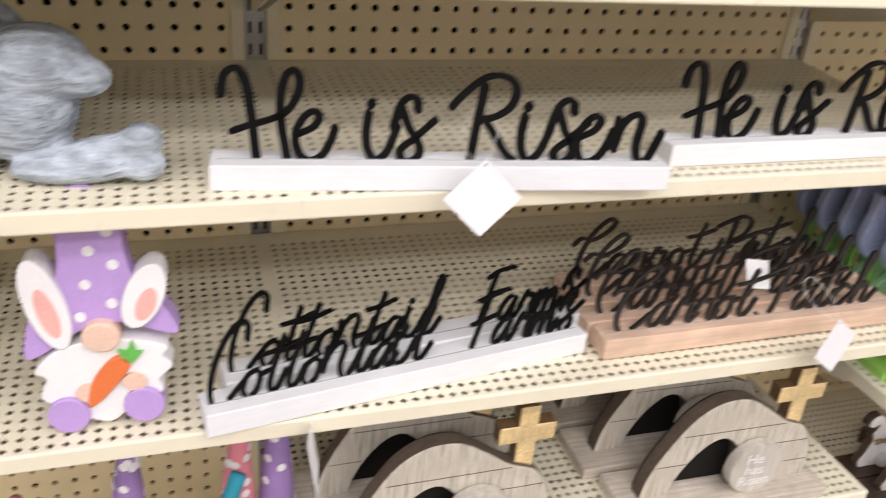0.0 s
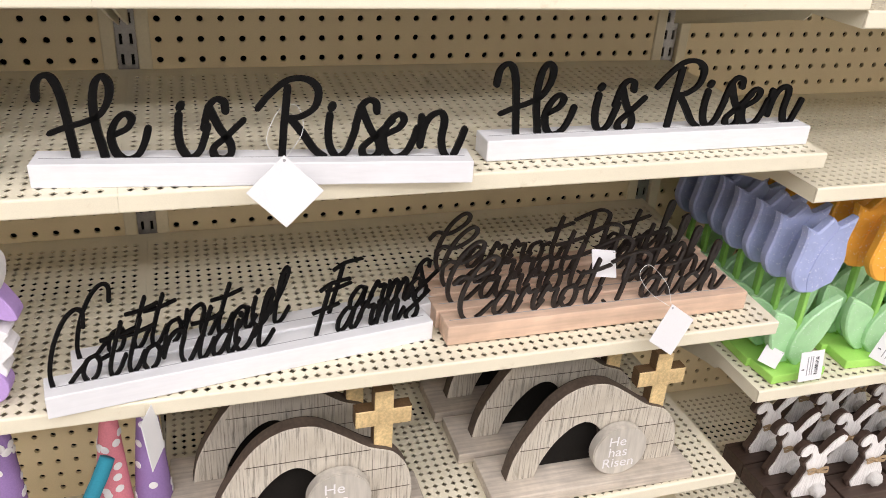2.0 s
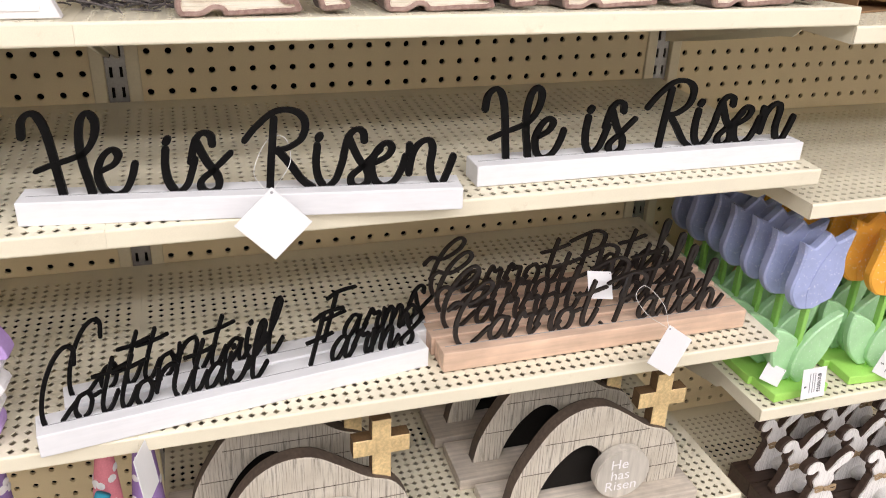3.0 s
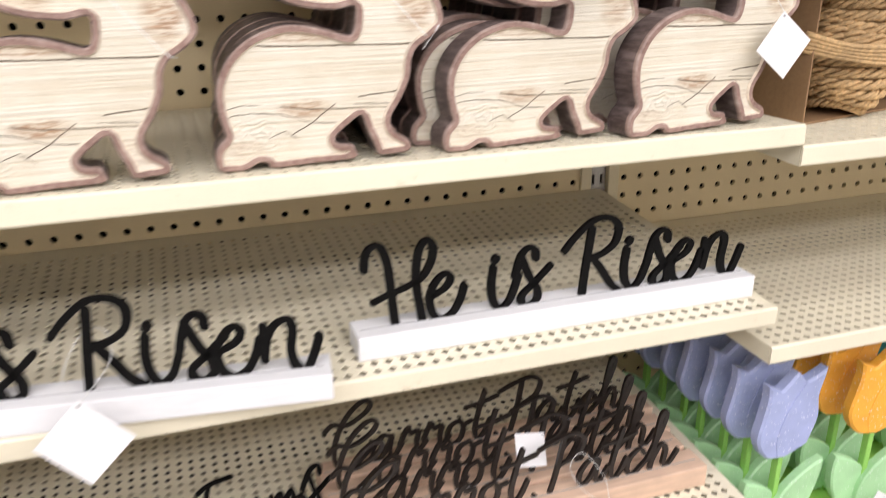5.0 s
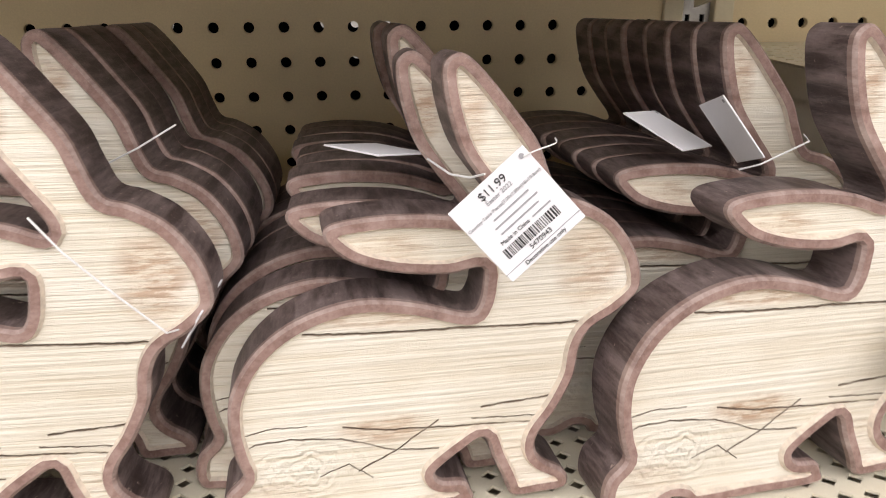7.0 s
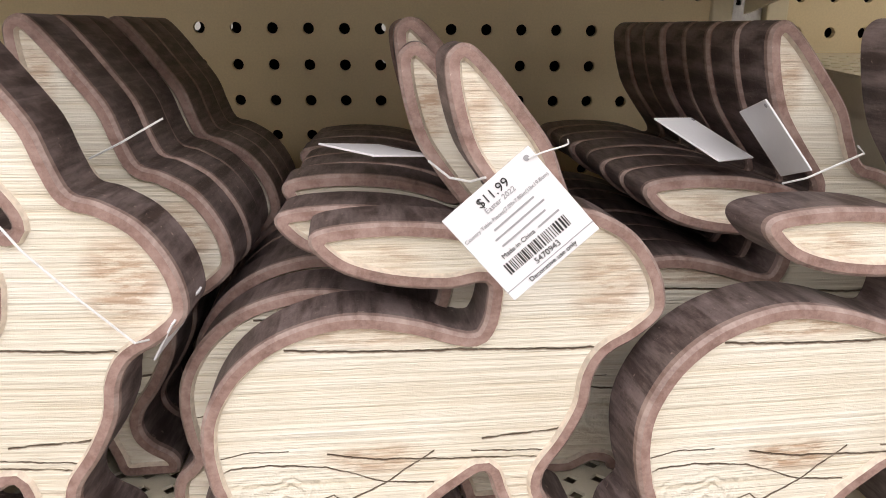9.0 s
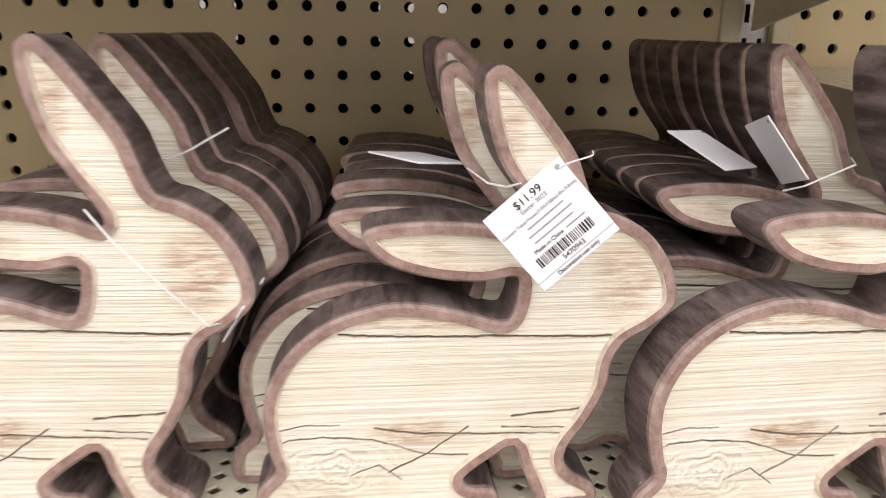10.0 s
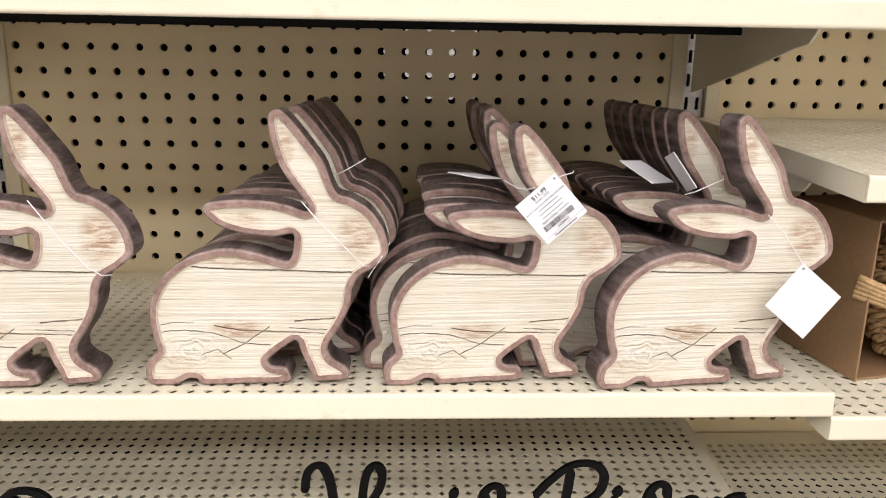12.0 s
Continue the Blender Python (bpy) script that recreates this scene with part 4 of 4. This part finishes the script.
for k in range(1, 4):
    copy_thing(deepteal, pose(1.06, -0.26 + 0.05 * k, TUL))


def stock_label(m, label):
    t = thing("price_tag", m, label, "price tag", "paper price tags")
    card = finish("card", box(-0.021, 0.021, -0.0004, 0.0004, -0.021, 0.021, 0.0002, 1), PAPER, t)
    wording("$", 0.006, INK, card, -0.015, -0.0006, -0.004, turn=-90)
    for x in (-0.008, -0.003, 0.001):
        finish("print_line", box(x, x + 0.0012, -0.0007, -0.0004, -0.013, 0.014), GREYINK, card)
    bars = random.Random(3)
    zz = -0.013
    while zz < 0.012:
        w = bars.choice((0.0005, 0.0009))
        finish("barcode_bar", box(0.006, 0.012, -0.0007, -0.0004, zz, zz + w), INK, card)
        zz += w + bars.choice((0.0006, 0.0011))
    return t


stock_label(pose(0.797, -0.362, TUL + 0.031, -12, 4, 6), "white printed price tag leaning on tulip base")
stock_label(pose(0.935, -0.358, TUL + 0.031, -16, 14, -50), "white printed price tag turned edge-on by tulip")
price_tag(pose(0.757, -0.330, TUL + 0.030, -20, 10, -30), 0.026, "blank white card tag by the tulip leaf", False, 10)


# ---- small bunnies on the low shelf ----
def bunny(m, label):
    t = thing("bunny_block", m, label, "bunny decoration", "small wooden bunnies")
    finish("base", box(-0.064, 0.064, -0.0305, 0.0305, 0, 0.036, 0.0015), DARKWOOD, t, "dark brown wooden block")
    left = [(-0.032, 0), (-0.036, 0.012), (-0.027, 0.03), (-0.022, 0.048), (-0.018, 0.062), (-0.024, 0.078), (-0.017, 0.092)]
    ear_l = [(-0.020, 0.104), (-0.030, 0.097), (-0.041, 0.099), (-0.040, 0.112), (-0.028, 0.122), (-0.014, 0.118), (-0.006, 0.103), (0.001, 0.097)]
    ear_r = [(0.008, 0.104), (0.020, 0.122), (0.036, 0.135), (0.046, 0.133), (0.042, 0.120), (0.026, 0.106), (0.014, 0.094)]
    right = [(0.019, 0.080), (0.014, 0.064), (0.020, 0.05), (0.030, 0.032), (0.032, 0.014), (0.028, 0)]
    pts = spline([Vector(p) for p in left + ear_l + ear_r + right], 3)
    finish("backing", prism([(p.x * 1.13 - 0.002, p.y * 1.025 + 0.036) for p in pts], -0.0035, 0.009, 0), DARKWOOD, t, "dark brown cut edge")
    finish("front", prism([(p.x, p.y + 0.037) for p in pts], -0.007, -0.0035, 0.0005), BUNNYW, t, "whitewashed ribbed bunny shape")
    bm = bmesh.new()
    ellipsoid(bm, (0.012, -0.014, 0.054), (0.015, 0.012, 0.015), sub=3)
    for v in bm.verts:
        v.co += (v.co - Vector((0.012, -0.014, 0.054))) * noise.noise(v.co * 300) * 0.15
    finish("tail", bm, COTTON, t, "fluffy white pompom tail", True)
    bm = bmesh.new()
    for s in (-1, 1):
        loop = spline([Vector(p) for p in ((0, -0.01, 0.100), (s * 0.012, -0.013, 0.108), (s * 0.022, -0.012, 0.104), (s * 0.018, -0.012, 0.097), (0, -0.01, 0.099))], 4)
        for a, b in zip(loop, loop[1:]):
            bm.faces.new([bm.verts.new(q) for q in (a + Vector((0, 0, 0.003)), b + Vector((0, 0, 0.003)), b - Vector((0, 0.001, 0.003)), a - Vector((0, 0.001, 0.003)))])
    ellipsoid(bm, (0, -0.012, 0.100), (0.004, 0.004, 0.004), sub=2)
    ribbon(bm, [Vector((-0.018, 0.101)), Vector((0.0, 0.099)), Vector((0.018, 0.101))], 0.003, -0.0085, -0.0075)
    finish("bow", bm, BURLAP, t, "tan burlap bow")
    return t


LOWZ = SHELF_LOW + 0.0006
bun = bunny(pose(0.905, -0.215, LOWZ), "whitewashed ribbed bunny with burlap bow on dark block")
bun.scale = (0.84, 0.84, 0.84)
for i in range(3):
    for k in range(-1 if i else 0, 3):
        if i or k:
            copy_thing(bun, pose(0.905 + 0.115 * i + rng.uniform(-0.003, 0.003), -0.215 - 0.0535 * k, LOWZ, 0, 0, rng.uniform(-4, 4)))

# ---- raffia nest in an open box ----
zb = SHELF_BR + 0.0006
crate = thing("gift_box", pose(0.775, -0.30, zb, 0, 0, 12), "brown card box with clear front holding raffia", "box")
finish("side_panel", box(0, 0.002, 0, 0.10, 0, 0.135, 0.0005, 1), KRAFT, crate)
finish("side_panel", box(0.19, 0.192, 0, 0.10, 0, 0.135, 0.0005, 1), KRAFT, crate)
finish("back_panel", box(0.002, 0.19, 0.098, 0.10, 0, 0.135), KRAFT, crate)
finish("bottom_panel", box(0.002, 0.19, 0.002, 0.098, 0, 0.002), KRAFT, crate)
finish("top_panel", box(0.002, 0.19, 0.002, 0.098, 0.133, 0.135), KRAFT, crate)


def raffia_ball(m):
    """Twisted strands wound round an egg-shaped core."""
    t = thing("raffia_egg", m, "straw-coloured raffia egg wound in twisted strands", "raffia egg")
    bm = bmesh.new()
    ellipsoid(bm, (0, 0, 0.062), (0.047, 0.047, 0.058), sub=3)
    finish("core", bm, RAFFIA, t, "", True)
    rr = random.Random(9)
    for k in range(13):
        zc = 0.008 + k * 0.009
        rad = 0.050 * math.sqrt(max(0.08, 1 - ((zc - 0.062) / 0.064) ** 2))
        bm = bmesh.new()
        for strand in range(3):
            ph = strand * 2.1 + rr.random()
            pts = []
            for j in range(61):
                a = 2 * math.pi * j / 60
                w = a * 9 + ph
                pts.append(((rad + 0.003 * math.cos(w)) * math.cos(a), (rad + 0.003 * math.cos(w)) * math.sin(a), zc + 0.0035 * math.sin(w) + 0.003 * math.sin(2 * a + k)))
            piece = tube(pts, 0.0027, 5)
            me = bpy.data.meshes.new("tmp")
            piece.to_mesh(me)
            piece.free()
            bm.from_mesh(me)
            bpy.data.meshes.remove(me)
        finish("strand", bm, RAFFIA, t, "", True)
    return t


raffia_ball(pose(0.845, -0.262, zb + 0.003, 0, 6, 0))
tie = []
for k in range(5):
    tie.append(tube(spline([Vector(p) for p in ((0.768, -0.290 - 0.001 * k, zb + 0.072 + 0.004 * k), (0.800, -0.314 - 0.001 * k, zb + 0.066 + 0.003 * k), (0.845, -0.321 - 0.001 * k, zb + 0.060 + 0.004 * k), (0.90, -0.312, zb + 0.062 + 0.003 * k), (0.955, -0.285, zb + 0.058 + 0.005 * k))], 5), 0.0028, 5))
bm = bmesh.new()
for piece in tie:
    me = bpy.data.meshes.new("tmp")
    piece.to_mesh(me)
    piece.free()
    bm.from_mesh(me)
    bpy.data.meshes.remove(me)
tagged(finish("raffia_tie", bm, RAFFIA, None, "", True), "loose raffia band tied round the box", "raffia tie")


# ---- left bay ----
def grey_hare():
    """A reclining plaster rabbit, in one piece."""
    bm = bmesh.new()
    for c, r, turn in (((-0.05, 0, 0.05), (0.10, 0.05, 0.05), (0, -6, 0)), ((0.036, 0, 0.066), (0.036, 0.038, 0.060), (0, 12, 0)), ((0.046, -0.004, 0.118), (0.040, 0.034, 0.042), (0, 25, 0)),
                       ((0.076, -0.008, 0.108), (0.026, 0.022, 0.022), (0, 20, 0)), ((-0.018, 0.0, 0.170), (0.052, 0.014, 0.022), (0, 40, 0)), ((-0.008, 0.028, 0.166), (0.046, 0.013, 0.019), (0, 30, 0)),
                       ((0.085, -0.022, 0.030), (0.055, 0.016, 0.017), (0, -20, 0)), ((0.122, -0.022, 0.047), (0.017, 0.016, 0.018), (0, 0, 0)), ((0.070, -0.03, 0.017), (0.05, 0.016, 0.017), (0, -4, 0)), ((0.122, -0.026, 0.020), (0.018, 0.017, 0.018), (0, 0, 0))):
        ellipsoid(bm, c, r, turn, 3)
    ob = finish("rabbit_statue", bm, GREYFUR, None, "", True)
    rm = ob.modifiers.new("blend", "REMESH")
    rm.mode, rm.voxel_size, rm.use_smooth_shade = "VOXEL", 0.0035, True
    sm = ob.modifiers.new("soften", "SMOOTH")
    sm.iterations = 6
    ob.matrix_basis = pose(-0.276, -0.275, on_h(-0.275) - 0.002, 0, 0, -8) @ Matrix.Diagonal((1, 1, 0.75, 1))
    return tagged(ob, "reclining rabbit statue of grey brushed plaster", "rabbit statue")


grey_hare()


def disc_outline(cx, cz, rx, rz, n=28, turn=0.0):
    a = radians(turn)
    out = []
    for k in range(n):
        p, q = rx * math.cos(-2 * math.pi * k / n), rz * math.sin(-2 * math.pi * k / n)
        out.append((cx + p * math.cos(a) - q * math.sin(a), cz + p * math.sin(a) + q * math.cos(a)))
    return out


def gnome_sign(m):
    t = thing("gnome_sign", m, "lilac wooden bunny gnome with dotted hat and carrot", "gnome sign")
    hat = spline([Vector(p) for p in ((-0.062, 0.062), (-0.066, 0.082), (-0.055, 0.112), (-0.036, 0.135), (-0.034, 0.180), (-0.022, 0.206), (0.0, 0.206), (0.018, 0.180), (0.026, 0.140), (0.048, 0.116), (0.066, 0.092), (0.060, 0.084), (0.0, 0.095))], 4, True)
    h = finish("hat", prism([(p.x, p.y) for p in hat], -0.004, 0.022, 0.001), LILAC, t, "lilac hat with white dots")
    for x, z in ((-0.045, 0.085), (-0.033, 0.108), (-0.012, 0.182), (0.008, 0.172), (-0.008, 0.156), (0.012, 0.145), (-0.012, 0.128), (0.010, 0.112), (0.03, 0.118), (0.04, 0.1), (-0.018, 0.1)):
        finish("dot", prism(disc_outline(x, z, 0.005, 0.0042, 14), -0.0048, -0.0035, 0), PALE, h)
    beard = spline([Vector(p) for p in ((-0.050, 0.060), (-0.060, 0.048), (-0.050, 0.042), (-0.056, 0.024), (-0.038, 0.016), (-0.020, 0.006), (0.004, 0.0), (0.020, 0.010), (0.040, 0.014), (0.054, 0.030), (0.050, 0.040), (0.062, 0.052), (0.054, 0.062), (0.058, 0.070), (0.034, 0.076), (0.0, 0.078), (-0.034, 0.070))], 3, True)
    finish("beard", prism([(p.x, p.y + 0.004) for p in beard], -0.008, 0.020, 0.001), PALE, t, "white painted beard")
    for s, cx, cz, turn in ((-1, -0.046, 0.112, 20), (1, 0.038, 0.120, -26)):
        ear = finish("ear", prism(disc_outline(cx, cz, 0.017, 0.040 if s < 0 else 0.030, 28, turn), -0.010, 0.016, 0.001), PALE, t, "white rabbit ear")
        finish("ear_lining", prism(disc_outline(cx + 0.002, cz - 0.006, 0.008, 0.022 if s < 0 else 0.015, 20, turn), -0.0112, -0.0095, 0), PINK, ear, "pink ear lining")
    for x, z in ((-0.032, 0.014), (0.036, 0.022)):
        finish("foot", prism(disc_outline(x, z, 0.019, 0.016), -0.013, 0.01, 0.001), LILAC, t, "lilac foot")
    finish("nose", prism(disc_outline(0.0, 0.086, 0.017, 0.013), -0.014, 0.0, 0.0015), SKIN, t, "peach nose")
    carrot = spline([Vector(p) for p in ((-0.014, 0.022), (-0.010, 0.044), (0.006, 0.064), (0.020, 0.068), (0.024, 0.058), (0.010, 0.040), (-0.004, 0.026))], 4, True)
    c = finish("carrot", prism([(p.x, p.y) for p in carrot], -0.0125, -0.007, 0.0008), ORANGE, t, "orange carrot")
    finish("carrot_top", prism([(0.018, 0.064), (0.014, 0.074), (0.022, 0.072), (0.026, 0.082), (0.030, 0.072), (0.036, 0.072), (0.026, 0.062)], -0.0125, -0.008, 0), LEAFG, c, "green carrot leaves")
    for x, z in ((0.028, 0.044), (-0.014, 0.034)):
        finish("hand_shape", prism(disc_outline(x, z, 0.011, 0.008), -0.0115, -0.006, 0), SKIN, t, "peach painted mitt")
    return t


gnome = gnome_sign(pose(-0.210, -0.330, on_c(-0.325), -3, 3, -4))
gnome.scale = (0.92, 1.0, 1.1)


def felt_hat(x, y, tip, lean, mat, label, dots=False):
    """A tall felt gnome: cone hat over a round bearded body."""
    z0 = 0.66 + 0.0006
    t = thing("felt_gnome", pose(x, y, z0), label, "felt gnome", "felt gnomes")
    bm = bmesh.new()
    ellipsoid(bm, (0, 0, 0.06), (0.05, 0.045, 0.06), sub=3)
    finish("body", bm, COTTON, t, "fluffy white beard and body", True)
    hgt = tip - z0
    pts = [(lean * u ** 2, 0, 0.09 + (hgt - 0.09) * u) for u in [k / 14 for k in range(15)]]
    hat = finish("hat", tube(pts, [0.024 * (1 - (k / 14)) ** 0.8 + 0.006 for k in range(15)], 20), mat, t, "pointed felt hat", True)
    if dots:
        rr = random.Random(int(x * 1000) + 500)
        for k in range(34):
            u = 0.15 + 0.8 * rr.random()
            a = 2 * math.pi * rr.random()
            rad = 0.024 * (1 - u) ** 0.8 + 0.006
            d = bmesh.new()
            ellipsoid(d, (lean * u ** 2 + rad * math.cos(a), rad * math.sin(a), 0.09 + (hgt - 0.09) * u), (0.0012, 0.0055, 0.0055), (0, 0, math.degrees(a)), sub=2)
            finish("dot", d, PALE, hat)
    return t


felt_hat(-0.216, -0.235, 1.00, 0.012, PLUM, "felt gnome with purple hat and white dots", True)
felt_hat(-0.098, -0.245, 1.01, 0.010, ROSE, "felt gnome with tall pink hat", True)
felt_hat(-0.052, -0.238, 1.03, 0.006, PLUM, "felt gnome with purple dotted hat by the upright", True)
felt_hat(-0.33, -0.24, 0.93, 0.01, ROSE, "felt gnome with short pink hat")
scarf = tube(spline([Vector(p) for p in ((-0.140, -0.280, 0.85), (-0.122, -0.285, 0.89), (-0.104, -0.278, 0.925), (-0.094, -0.268, 0.945))], 6), 0.009, 10)
tagged(finish("teal_ribbon", scarf, TEAL, None, "", True), "teal felt band wrapped on the pink hat", "felt band")


def white_panel():
    t = thing("ribbed_board", pose(-0.165, -0.345, on_b(-0.345), -2.6, 0, 0), "white ribbed wooden cut-out with scalloped edge", "cut-out")
    edge = [(0.0, 0.0), (0.118, 0.0), (0.110, 0.02), (0.104, 0.05), (0.108, 0.09), (0.116, 0.14), (0.10, 0.17), (0.0, 0.17)]
    body = finish("board", prism(edge, 0, 0.018, 0.001), PALE, t)
    for k in range(16):
        finish("rib", box(0.002, 0.103, -0.0012, 0.0, 0.006 + k * 0.010, 0.012 + k * 0.010, 0.0005, 1), PALE, body)
    return t


white_panel()


def twig_bundle():
    rr = random.Random(12)
    bm = bmesh.new()
    for k in range(240):
        c = Vector((rr.gauss(0, 0.030), rr.gauss(0, 0.022), abs(rr.gauss(0.012, 0.010)) + 0.001))
        d = Vector((rr.uniform(-1, 1), rr.uniform(-1, 1), rr.uniform(-0.12, 0.25))).normalized() * rr.uniform(0.007, 0.016)
        a, b = c - d, c + d
        a.z, b.z = max(a.z, 0.0009), max(b.z, 0.0009)
        piece = tube([a, c + Vector((0, 0, 0.001)), b], 0.0008, 4)
        me = bpy.data.meshes.new("tmp")
        piece.to_mesh(me)
        piece.free()
        bm.from_mesh(me)
        bpy.data.meshes.remove(me)
    ob = finish("twig_nest", bm, TWIG)
    ob.matrix_basis = pose(0.0, -0.27, on_b(-0.27))
    return tagged(ob, "small heap of dark grey dried twigs", "twigs", kind="stuff")


twig_bundle()
